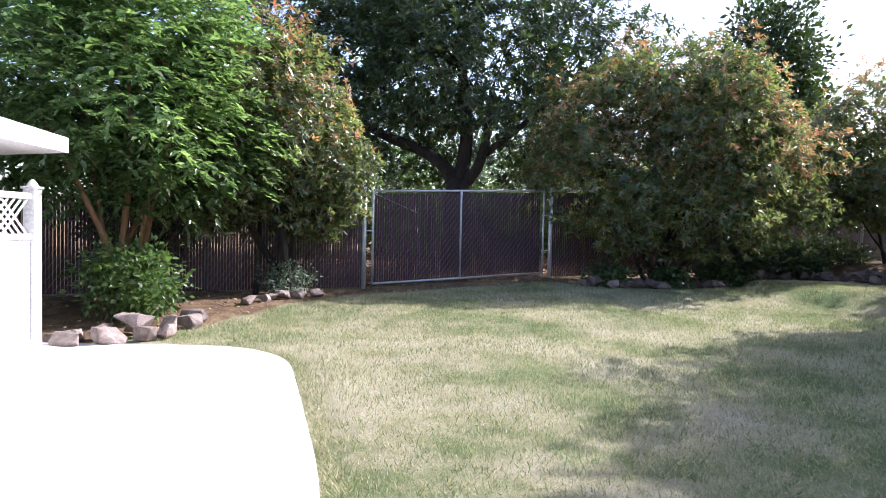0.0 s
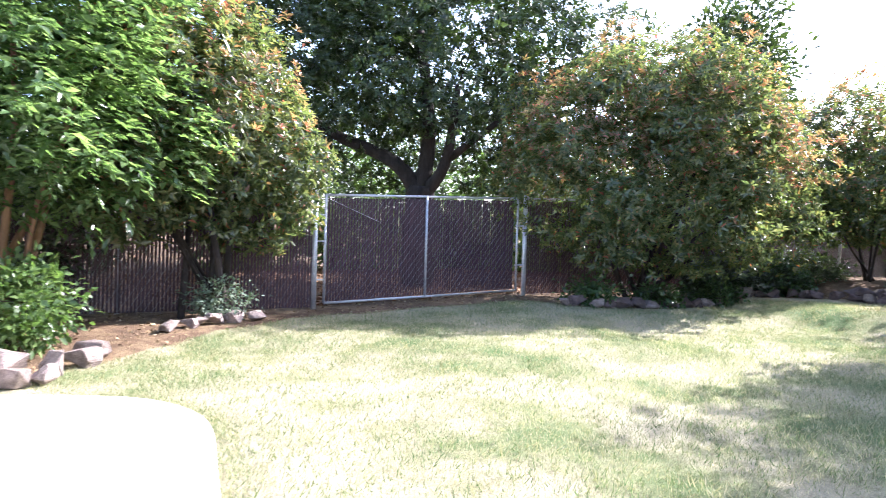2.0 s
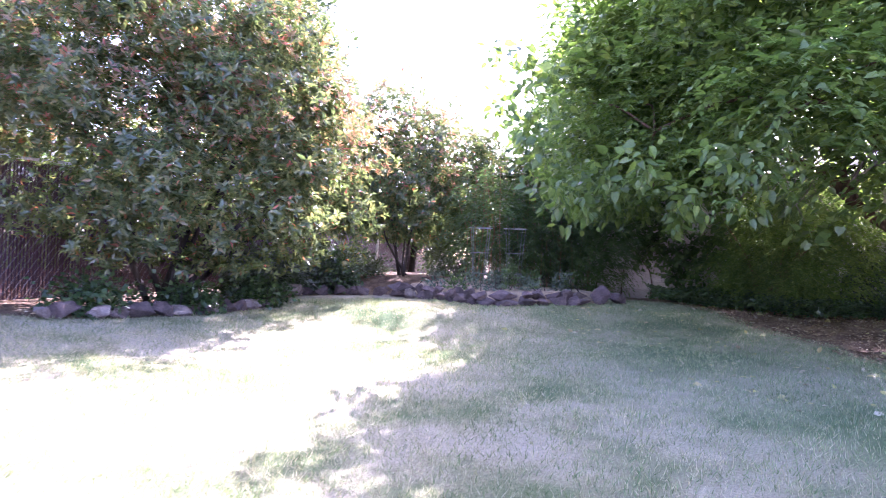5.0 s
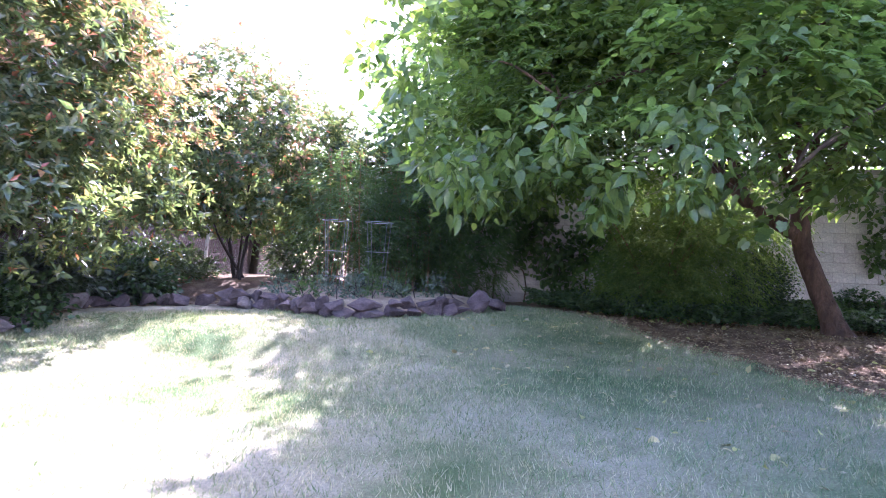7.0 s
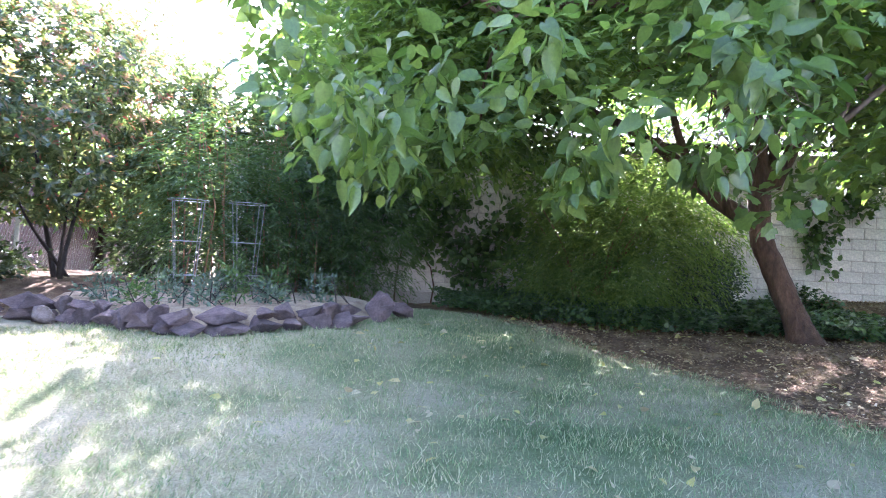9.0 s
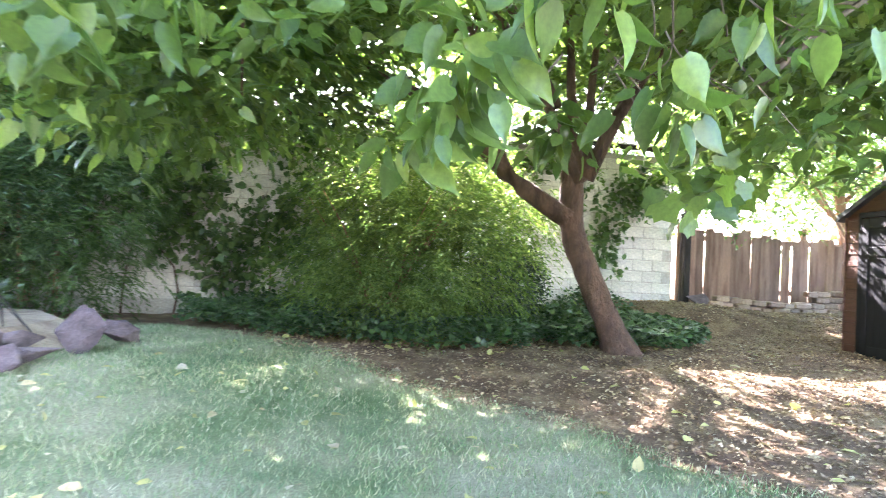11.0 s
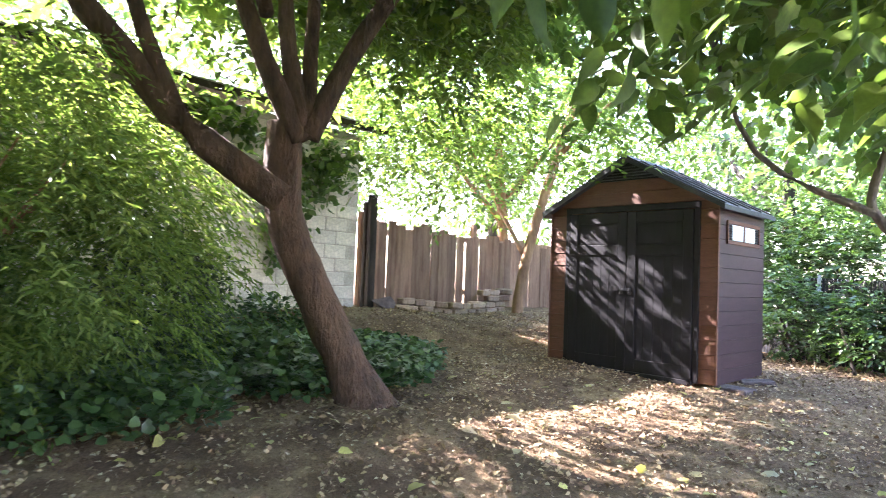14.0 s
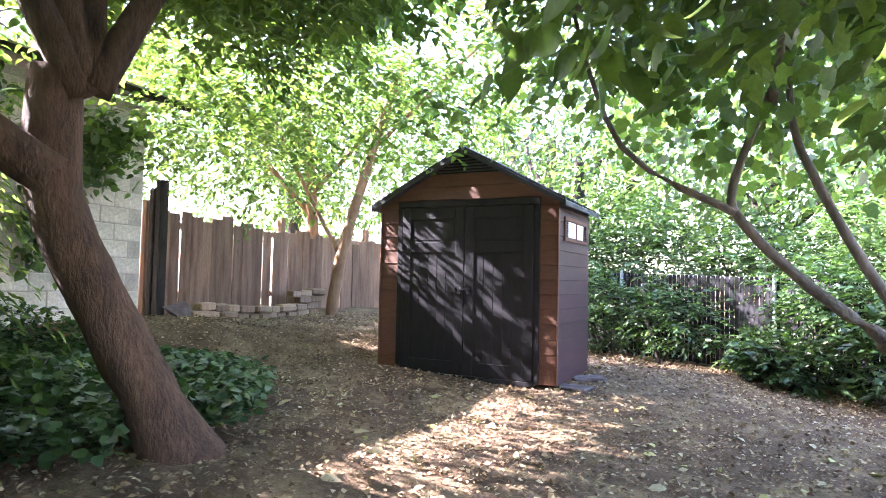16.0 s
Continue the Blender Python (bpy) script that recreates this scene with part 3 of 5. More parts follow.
# ---- vinyl side fence and house ----
t = thing("vinyl_fence", (-6.3, 4.93, gz(-6.3, 4.93)), "white vinyl privacy fence panel with lattice top beside the house", "fence", rz=-70)
t.scale = (1, 1, 0.93)
LV = 2.6
part("post", mesh_from("post", *box(-0.065, -0.065, -0.1, 0.065, 0.065, 1.82, 0.008), VINYL), t)
part("post_cap", mesh_from("post_cap", *soup(box(-0.08, -0.08, 1.82, 0.08, 0.08, 1.85, 0.006), tube([(0, 0, 1.85), (0, 0, 1.88), (0, 0, 1.93)], [0.06, 0.05, 0.015], 8))), t).data.materials.append(VINYL)
for i in range(12):
    part("board", mesh_from("board", *box(0.07 + i * 0.2, -0.02, 0.06, 0.265 + i * 0.2, 0.02, 1.24, 0.006), VINYL), t)
for z in (0.03, 1.24, 1.70):
    part("rail", mesh_from("rail", *box(0.066, -0.035, z, LV, 0.035, z + 0.07, 0.006), VINYL), t)
lat = []
for i in range(-4, 26):
    for sg in (1, -1):
        x0, x1 = 0.1 + i * 0.1, 0.1 + i * 0.1 + 0.39
        if x0 < 0.07 or x1 > LV:
            continue
        a, c = ((x0, 1.31), (x1, 1.70)) if sg > 0 else ((x0, 1.70), (x1, 1.31))
        lat.append(([(a[0] - 0.02, -0.006 * sg, a[1]), (a[0] + 0.02, -0.006 * sg, a[1]), (c[0] + 0.02, -0.006 * sg, c[1]), (c[0] - 0.02, -0.006 * sg, c[1]),
                     (a[0] - 0.02, -0.006 * sg + 0.005, a[1]), (a[0] + 0.02, -0.006 * sg + 0.005, a[1]), (c[0] + 0.02, -0.006 * sg + 0.005, c[1]), (c[0] - 0.02, -0.006 * sg + 0.005, c[1])],
                    [(0, 1, 2, 3), (7, 6, 5, 4), (0, 4, 5, 1), (2, 6, 7, 3), (1, 5, 6, 2), (3, 7, 4, 0)]))
part("lattice", mesh_from("lattice", *soup(*lat), VINYL), t, "diagonal white lattice")

t = thing("house", (-6.9, 0, 0), "white single-storey house with a low overhanging eave", "house")
part("wall", mesh_from("wall", *box(-4, -12, -0.2, -0.4, 4.6, 2.35, 0.0), WHITEPAINT), t)
part("wall", mesh_from("wall", *box(-0.4, -12, -0.2, 16, -5.2, 2.35, 0.0), WHITEPAINT), t)
eave = [(-4.6, 5.3, 2.0), (0.85, 5.15, 2.0), (2.0, 2.6, 1.98), (2.0, -6, 1.98), (-4.6, -6, 2.0)]
roofv = [(x, y, z) for x, y, z in eave] + [(x, y, z + 0.16) for x, y, z in eave] + [(-4.6, 0.0, 3.4), (-1.2, 0.0, 3.4), (-1.2, -6, 3.4), (-4.6, -6, 3.4)]
part("roof", mesh_from("roof", roofv, [(4, 3, 2, 1, 0), (0, 1, 6, 5), (1, 2, 7, 6), (2, 3, 8, 7), (5, 6, 11, 10), (6, 7, 11), (7, 8, 12, 11), (10, 11, 12, 13)], WHITEPAINT), t, "pale roof with white fascia")
part("roof", mesh_from("roof", *box(-0.4, -12, 2.35, 17, -4.6, 2.55, 0.02), WHITEPAINT), t)

# ---- garden shed ----
SW, SD, SE, SA = 2.14, 1.35, 1.96, 2.53   # width, depth, eave, apex
shed = thing("garden_shed", (13.906, 6.946, 0.27), "brown resin garden shed with charcoal double doors and gable roof", "shed", rz=208.3)


def roof_under(u):
    return SE + (SA - 0.06 - SE) * (1 - abs(u - SW / 2) / (SW / 2))


def plank(owner, u0, u1, z0, z1, y, side=False, slope=False, mat=SHEDBROWN):
    """One lapped board; on the gable its ends follow the roof."""
    lip = 0.012
    if side:
        v = [(y, u0, z0), (y, u1, z0), (y, u1, z1), (y, u0, z1)]
        f = [(y + lip, u0, z0 + 0.006), (y + lip, u1, z0 + 0.006), (y + 0.004, u1, z1), (y + 0.004, u0, z1)]
    else:
        a0, a1, b0, b1 = u0, u1, u0, u1
        if slope:
            k = (SW / 2) / (SA - 0.06 - SE)
            b0, b1 = max(u0, (z1 - SE) * k), min(u1, SW - (z1 - SE) * k)
            a0, a1 = max(u0, (z0 - SE) * k), min(u1, SW - (z0 - SE) * k)
        v = [(a0, y, z0), (a1, y, z0), (b1, y, z1), (b0, y, z1)]
        f = [(a0, y - lip, z0 + 0.006), (a1, y - lip, z0 + 0.006), (b1, y - 0.004, z1), (b0, y - 0.004, z1)]
    part("plank", mesh_from("plank", v + f, [(0, 1, 2, 3)[::-1], (4, 5, 6, 7), (0, 4, 5, 1)[::-1], (1, 5, 6, 2)[::-1], (2, 6, 7, 3)[::-1], (3, 7, 4, 0)[::-1]], mat), owner)


body_v = [(0.01, 0.02, 0), (SW - 0.01, 0.02, 0), (SW - 0.01, 0.02, SE), (SW / 2, 0.02, SA - 0.07), (0.01, 0.02, SE)]
body_v += [(x, SD, z) for x, y, z in body_v]
part("wall_shell", mesh_from("wall_shell", body_v, [(0, 1, 2, 3, 4), (9, 8, 7, 6, 5), (0, 5, 6, 1), (1, 6, 7, 2), (2, 7, 8, 3), (3, 8, 9, 4), (4, 9, 5, 0)], SHEDBROWN), shed, "brown wall core")
D0, D1, DZ = 0.29, 1.89, 1.89
z = 0.0
while z < DZ:
    z1 = min(z + 0.155, DZ)
    plank(shed, 0.0, D0 - 0.06, z, z1, 0.02)
    plank(shed, D1 + 0.06, SW, z, z1, 0.02)
    z = z1
z = DZ + 0.075
while z < SA - 0.27:
    plank(shed, 0.0, SW, z, z + 0.15, 0.02, slope=True)
    z += 0.15
# gable vent
tri = [(SW / 2 - 0.42, 0.0, SA - 0.27), (SW / 2 + 0.42, 0.0, SA - 0.27), (SW / 2, 0.0, SA - 0.06)]
part("gable_vent", mesh_from("gable_vent", tri + [(x, 0.03, q) for x, y, q in tri], [(0, 1, 2), (5, 4, 3), (0, 3, 4, 1), (1, 4, 5, 2), (2, 5, 3, 0)], SHEDBLACK), shed, "charcoal louvred gable vent")
for i in range(5):
    q = SA - 0.255 + i * 0.034
    w = 0.40 * (SA - 0.07 - q) / 0.2
    part("vent_slat", mesh_from("vent_slat", *box(SW / 2 - w, -0.018, q, SW / 2 + w, 0.0, q + 0.014, 0.003), SHEDROOF), shed)
# door frame, doors
for nm, bx in (("door_jamb", (D0 - 0.06, -0.012, 0, D0, 0.05, DZ)), ("door_jamb", (D1, -0.012, 0, D1 + 0.06, 0.05, DZ)), ("door_head", (D0 - 0.06, -0.014, DZ, D1 + 0.06, 0.05, DZ + 0.07)),
               ("corner_post", (SW - 0.004, -0.006, 0, SW + 0.012, 0.03, SE)), ("corner_post", (-0.012, -0.006, 0, 0.004, 0.03, SE)), ("sill", (D0, -0.03, -0.03, D1, 0.05, 0.02))):
    part(nm, mesh_from(nm, *box(*bx, 0.004), SHEDBLACK if "door" in nm or nm == "sill" else SHEDBROWN), shed)
mid = (D0 + D1) / 2
for a, c in ((D0 + 0.008, mid - 0.005), (mid + 0.005, D1 - 0.008)):
    d = part("door", mesh_from("door", *box(a, -0.004, 0.025, c, 0.03, DZ - 0.01, 0.003), SHEDBLACK), shed, "charcoal panelled door, closed")
    st = 0.11
    for nm, bx in (("stile", (a, -0.022, 0.025, a + st, -0.004, DZ - 0.01)), ("stile", (c - st, -0.022, 0.025, c, -0.004, DZ - 0.01)),
                   ("cross_rail", (a + st, -0.02, DZ - 0.14, c - st, -0.004, DZ - 0.01)), ("cross_rail", (a + st, -0.02, DZ - 0.52, c - st, -0.004, DZ - 0.40)),
                   ("cross_rail", (a + st, -0.02, 0.025, c - st, -0.004, 0.17))):
        part(nm, mesh_from(nm, *box(*bx, 0.004), SHEDBLACK), d)
    for i in range(5):
        w = (c - a - 2 * st) / 5
        part("door_plank", mesh_from("door_plank", *box(a + st + i * w + 0.003, -0.010, 0.17, a + st + (i + 1) * w - 0.003, -0.004, DZ - 0.52, 0.002), SHEDBLACK), d)
    part("door_window", mesh_from("door_window", *box(a + st + 0.02, -0.008, DZ - 0.38, c - st - 0.02, -0.003, DZ - 0.17, 0.002), SHEDBLACK), d, "dark textured door pane")
    hx = mid - 0.055 if c < mid else mid + 0.055
    part("handle", mesh_from("handle", *soup(tube([(hx, -0.02, 0.93), (hx, -0.05, 0.93), (hx, -0.055, 0.93)], [0.02, 0.018, 0.008], 8), tube([(hx, -0.045, 0.93), (hx, -0.05, 0.99)], 0.008, 6)), SHEDROOF), d, "small dark metal handle")
part("hasp", mesh_from("hasp", *box(mid - 0.07, -0.034, 0.955, mid + 0.07, -0.022, 0.985, 0.003), SHEDROOF), shed, "dark hasp")
# side wall boards with window; reflected sky is put into the boards' darker colour
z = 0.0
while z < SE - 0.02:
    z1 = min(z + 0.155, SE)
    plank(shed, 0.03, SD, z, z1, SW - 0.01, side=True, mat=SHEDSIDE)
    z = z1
win = part("window", mesh_from("window", *soup(box(SW, 0.22, 1.51, SW + 0.02, 1.16, 1.55, 0.003), box(SW, 0.22, 1.73, SW + 0.02, 1.16, 1.77, 0.003), box(SW, 0.22, 1.55, SW + 0.02, 0.25, 1.73, 0.003),
                                              box(SW, 1.13, 1.55, SW + 0.02, 1.16, 1.73, 0.003), box(SW, 0.675, 1.55, SW + 0.02, 0.705, 1.73, 0.003)), SHEDBROWN), shed, "narrow high window with side vents")
for a, c in ((0.36, 0.67), (0.71, 1.02)):
    part("pane", mesh_from("pane", *box(SW + 0.003, a, 1.555, SW + 0.012, c, 1.725, 0.001), PANE), win, "pale frosted pane")
for a in (0.25, 1.03):
    for i in range(6):
        part("vent_slat", mesh_from("vent_slat", *box(SW + 0.003, a + 0.005, 1.56 + i * 0.028, SW + 0.016, a + 0.095, 1.575 + i * 0.028, 0.001), SHEDBLACK), win)
# roof slopes with ribs
for sg in (-1, 1):
    u = lambda d: SW / 2 + sg * d
    half, over, th = SW / 2 + 0.10, 0.08, 0.05
    drop = (SA - SE) / (SW / 2)
    rv = []
    for y in (-over, SD + 0.08):
        rv += [(u(0), y, SA), (u(half), y, SA - drop * half), (u(half), y, SA - drop * half - th), (u(0), y, SA - th)]
    part("roof_slope", mesh_from("roof_slope", rv, [(0, 1, 2, 3), (7, 6, 5, 4), (0, 4, 5, 1), (1, 5, 6, 2), (2, 6, 7, 3)], SHEDROOF), shed, "dark ribbed roof panel")
    for i in range(5):
        y = -0.08 + i * 0.34
        part("roof_rib", mesh_from("roof_rib", [(u(0.02), y, SA - 0.01), (u(half), y, SA - drop * half + 0.003), (u(half), y + 0.04, SA - drop * half + 0.003), (u(0.02), y + 0.04, SA - 0.01),
                                               (u(0.02), y, SA + 0.012), (u(half), y, SA - drop * half + 0.02), (u(half), y + 0.04, SA - drop * half + 0.02), (u(0.02), y + 0.04, SA + 0.012)],
                                   [(4, 5, 6, 7), (0, 1, 5, 4), (1, 2, 6, 5), (2, 3, 7, 6), (3, 0, 4, 7)], SHEDROOF), shed)
part("ridge_cap", mesh_from("ridge_cap", *tube([(SW / 2, -0.13, SA - 0.005), (SW / 2, SD + 0.09, SA - 0.005)], 0.032, 6), SHEDROOF), shed)
sp = (11.98, 5.72)
slab = thing("paving_slab", (*sp, gz(*sp)), "broken grey paving slab on the ground beside the shed", "slab", rz=20)
part("slab_body", mesh_from("slab_body", *box(-0.18, -0.12, -0.03, 0.18, 0.13, 0.035, 0.012), STONE), slab)
slab2 = copy_thing(slab, pose(12.25, 5.2, gz(12.25, 5.2), 0, 3, 60))

# ---- block garage ----
WC, WD = Vector((16.0, 9.2, 0)), Vector((-0.543, 0.84, 0))
WA = math.degrees(math.atan2(WD.y, WD.x))
wall = thing("wall_garage", (16.0, 9.2, 0), "cream-painted concrete block garage wall with creeper", "wall", kind="structure", rz=WA)
# local x along the wall away from the corner, +y towards the yard
part("wall_core", mesh_from("wall_core", *box(-0.0, -0.2, -0.2, 13.0, -0.008, 3.42), MORTAR), wall, "painted mortar behind the blocks")
part("end_wall", mesh_from("end_wall", *box(-0.0, -5.0, -0.2, 0.2, -0.21, 3.42), BLOCK), wall)
roof = thing("roof_garage", (16.0, 9.2, 0), "low grey shingled garage roof with dark eave", "roof", kind="structure", rz=WA)
RP = [(-0.35, 0.38, 3.42), (13.2, 0.38, 3.42), (13.2, -5.2, 4.9), (-0.35, -5.2, 4.9)]
part("roof_deck", mesh_from("roof_deck", RP + [(x, y, z + 0.09) for x, y, z in RP], [(3, 2, 1, 0), (4, 5, 6, 7), (0, 1, 5, 4), (1, 2, 6, 5), (2, 3, 7, 6), (3, 0, 4, 7)], DARKBARK), roof, "dark weathered eave board")
rows = []
rnd = random.Random(5)
for r in range(14):
    y = 0.42 - r * 0.2
    zz = 3.42 + (0.38 - y) * 0.265 + 0.10
    x = -0.38 + (r % 2) * 0.12
    while x < 13.1:
        w = rnd.uniform(0.2, 0.3)
        h = rnd.uniform(0, 0.012)
        rows.append(([(x, y, zz + h), (x + w - 0.01, y, zz + h), (x + w - 0.01, y - 0.24, zz + 0.066), (x, y - 0.24, zz + 0.066), (x, y, zz - 0.02), (x + w - 0.01, y, zz - 0.02)],
                     [(0, 3, 2, 1), (4, 0, 1, 5)]))
        x += w
part("shingles", mesh_from("shingles", *soup(*rows), SHINGLE), roof, "curled grey shingles")["kind"] = "stuff"

# ---- board fence ----
bf = thing("board_fence", (16.35, 8.95, 0.0), "weathered grey-brown board fence with uneven leaning pickets", "fence", rz=math.degrees(math.atan2(-2.75, 1.35)))
rnd = random.Random(11)
x = 0.0
while x < 7.2:
    w = rnd.uniform(0.16, 0.215)
    h = rnd.uniform(1.44, 1.56) - x * 0.03
    zb = 0.66 + rnd.uniform(-0.03, 0.02)
    y = rnd.uniform(-0.014, 0.014)
    tilt = rnd.uniform(-0.012, 0.012)
    vs, fs = box(x, y - 0.01, zb, x + w, y + 0.01, zb + h, 0.003)
    vs = [(vx + (vz - zb) * tilt, vy + (vz - zb) * tilt * 0.5, vz) for vx, vy, vz in vs]
    part("picket", mesh_from("picket", vs, fs, PICKET), bf)
    x += w + (0.028 if 1.5 < x < 2.1 else rnd.uniform(-0.004, 0.006))
for z in (1.0, 1.95):
    part("rail", mesh_from("rail", *box(-0.1, 0.03, z, 7.2, 0.07, z + 0.09, 0.004), PICKET), bf)
for x in (-0.12, 2.4, 4.8):
    part("post", mesh_from("post", *box(x, 0.075, 0.4, x + 0.1, 0.17, 2.3, 0.006), PICKET), bf)
gp = (16.12, 8.95)
t = thing("fence_post", (*gp, gz(*gp)), "dark weathered timber post at the garage corner", "post", rz=20)
part("shaft", mesh_from("shaft", *box(-0.06, -0.06, -0.2, 0.06, 0.06, 1.75, 0.012), DARKBARK), t)
part("shaft", mesh_from("shaft", *box(0.1, -0.02, -0.2, 0.2, 0.06, 1.65, 0.012), DARKBARK), t)

# low brick edging before the board fence
be = thing("brick_edging", (15.95, 8.7, 0), "loose low wall of old bricks and stones", "brick wall", rz=math.degrees(math.atan2(-2.75, 1.35)))
rnd = random.Random(4)
bricks = [mesh_from("brick", *box(-0.13, -0.08, 0, 0.13, 0.08, 0.105, 0.016), BRICK), mesh_from("brick", *box(-0.16, -0.1, 0, 0.16, 0.1, 0.12, 0.03), BRICK), mesh_from("brick", *box(-0.1, -0.08, 0, 0.1, 0.08, 0.1, 0.014), BRICK)]
for course in range(4):
    x = 0.22 + course % 2 * 0.13
    while x < 2.75:
        k = rnd.randrange(3)
        w = (0.26, 0.32, 0.2)[k]
        if course < 2 or x > 2.05:
            wp_ = bf.matrix_basis @ Vector((x, -0.35, 0))
            part("brick", bricks[k], be, at=pose(x + w / 2, rnd.uniform(-0.025, 0.025) + 0.12, gz(wp_.x, wp_.y) - 0.04 + course * 0.108, rnd.uniform(-3, 3), rnd.uniform(-3, 3), rnd.uniform(-7, 7)))
        x += w + rnd.uniform(0.004, 0.03)
# ---- chain fence by the shrubs behind the shed ----
F2 = thing("chain_link_fence", (9.0, 2.55, 0.12), "low chain-link fence with dark slats behind green shrubs", "fence")
bits, rnd = [], random.Random(9)
x = 0.0
while x < 9.5:
    h = 1.28 + x * 0.02
    bits.append(box(x, 0, 0.02 + x * 0.02, x + 0.056, 0.006, h))
    x += 0.068
# black here stands for the tree shade that falls on these slats
part("slats", mesh_from("slats", *soup(*bits), SHEDBLACK), F2, "plastic slats coloured black for the shade on them")["kind"] = "stuff"
for q in (0.2, 0.55, 0.9, 1.26):
    part("rail", mesh_from("rail", *tube([(0, -0.015, q), (9.5, -0.015, q + 0.19)], 0.008 if q < 1.2 else 0.02, 6), DARKBARK if q < 1.2 else STEEL), F2)
for x in (0.1, 2.5, 4.9, 7.3):
    part("post", mesh_from("post", *tube([(x, 0.04, -0.2), (x, 0.04, 1.33 + x * 0.02)], 0.025, 8), STEEL), F2)


# ---- stones ----
def rock_mesh(seed, material, flat=0.7):
    """An angular stone: a hull of scattered corners, its edges worn and its faces roughened."""
    rn = random.Random(seed)
    bm = bmesh.new()
    for _ in range(12):
        d = Vector((rn.gauss(0, 1), rn.gauss(0, 1), rn.gauss(0, 1))).normalized()
        bm.verts.new((d.x * 0.52, d.y * 0.52, max(-0.3, min(0.36, d.z * 0.5)) * flat * 1.4))
    bmesh.ops.convex_hull(bm, input=bm.verts[:])
    bmesh.ops.delete(bm, geom=[v for v in bm.verts if not v.link_faces], context="VERTS")
    bmesh.ops.dissolve_limit(bm, angle_limit=radians(14), verts=bm.verts[:], edges=bm.edges[:])
    bmesh.ops.bevel(bm, geom=bm.edges[:], offset=0.018, segments=2, affect="EDGES", clamp_overlap=True)
    bmesh.ops.triangulate(bm, faces=bm.faces[:])
    bmesh.ops.subdivide_edges(bm, edges=[e for e in bm.edges if e.calc_length() > 0.16], cuts=1)
    bmesh.ops.triangulate(bm, faces=bm.faces[:])
    o = Vector((seed * 3.1, seed * 1.7, seed * 0.9))
    for v in bm.verts:
        v.co *= 1 + noise.noise(v.co * 4 + o) * 0.11 + noise.noise(v.co * 11 + o) * 0.05
    me = bpy.data.meshes.new("rock")
    bm.to_mesh(me)
    bm.free()
    me.materials.append(material)
    return me


ROCKS = [rock_mesh(i + 1, STONE) for i in range(7)]
PALE = [rock_mesh(i + 21, PALESTONE, 0.62) for i in range(4)]
rnd = random.Random(8)


def rock(x, y, sx, sy, sz, pale=False, label="", lift=0.0, group=""):
    me = rnd.choice(PALE if pale else ROCKS)
    ob = new("rock", me)
    ob.matrix_basis = pose(x, y, gz(x, y) + sz * 0.26 + lift, rnd.uniform(-6, 6), rnd.uniform(-6, 6), rnd.uniform(0, 360)) @ Matrix.Diagonal((sx, sy, sz, 1))
    return tagged(ob, label or ("pale granite rock edging the shrub bed" if pale else "brown fieldstone edging the planting bed"), "rock", group or "stones edging the beds")


def rock_line(pts, size, height, pale=0.0, jitter=0.05, rows=1):
    line = smooth_line([(*p, 0) for p in pts], 12)
    gone = 0.0
    last = None
    step = 0.0
    for p in line:
        if last is not None:
            gone += (p - last).length
        last = p
        if gone >= step:
            s = size * rnd.uniform(0.75, 1.3)
            for r in range(rows):
                rock(p.x + rnd.uniform(-jitter, jitter), p.y + rnd.uniform(-jitter, jitter) + r * 0.1, s, s * rnd.uniform(0.6, 0.85), height * rnd.uniform(0.8, 1.25), rnd.random() < pale, lift=r * height * 0.42)
            step = gone + s * 0.68


BED = [(4.4, 16.2), (4.75, 15.6), (5.0, 15.0), (5.25, 14.35), (5.7, 14.0), (6.3, 13.85), (7.0, 13.85), (7.6, 14.0)]
rock_line(BED, 0.42, 0.27, rows=2, jitter=0.03)
rock(8.0, 14.15, 0.62, 0.5, 0.62, label="large rounded brown boulder at the end of the stone border")
rock(8.55, 14.35, 0.42, 0.34, 0.36)
rock(4.5, 15.75, 0.34, 0.3, 0.36, True, "white weathered stone on the stone border")
rock_line([(2.35, 16.3), (3.0, 16.5), (3.7, 16.5), (4.4, 16.4)], 0.42, 0.26, 0.2)
rock(2.3, 16.15, 0.4, 0.34, 0.42, True)
rock_line([(-1.4, 12.9), (-0.7, 13.25), (0.0, 13.65), (0.5, 14.0), (1.0, 14.4), (1.7, 15.4)], 0.38, 0.3, 0.45, rows=1)
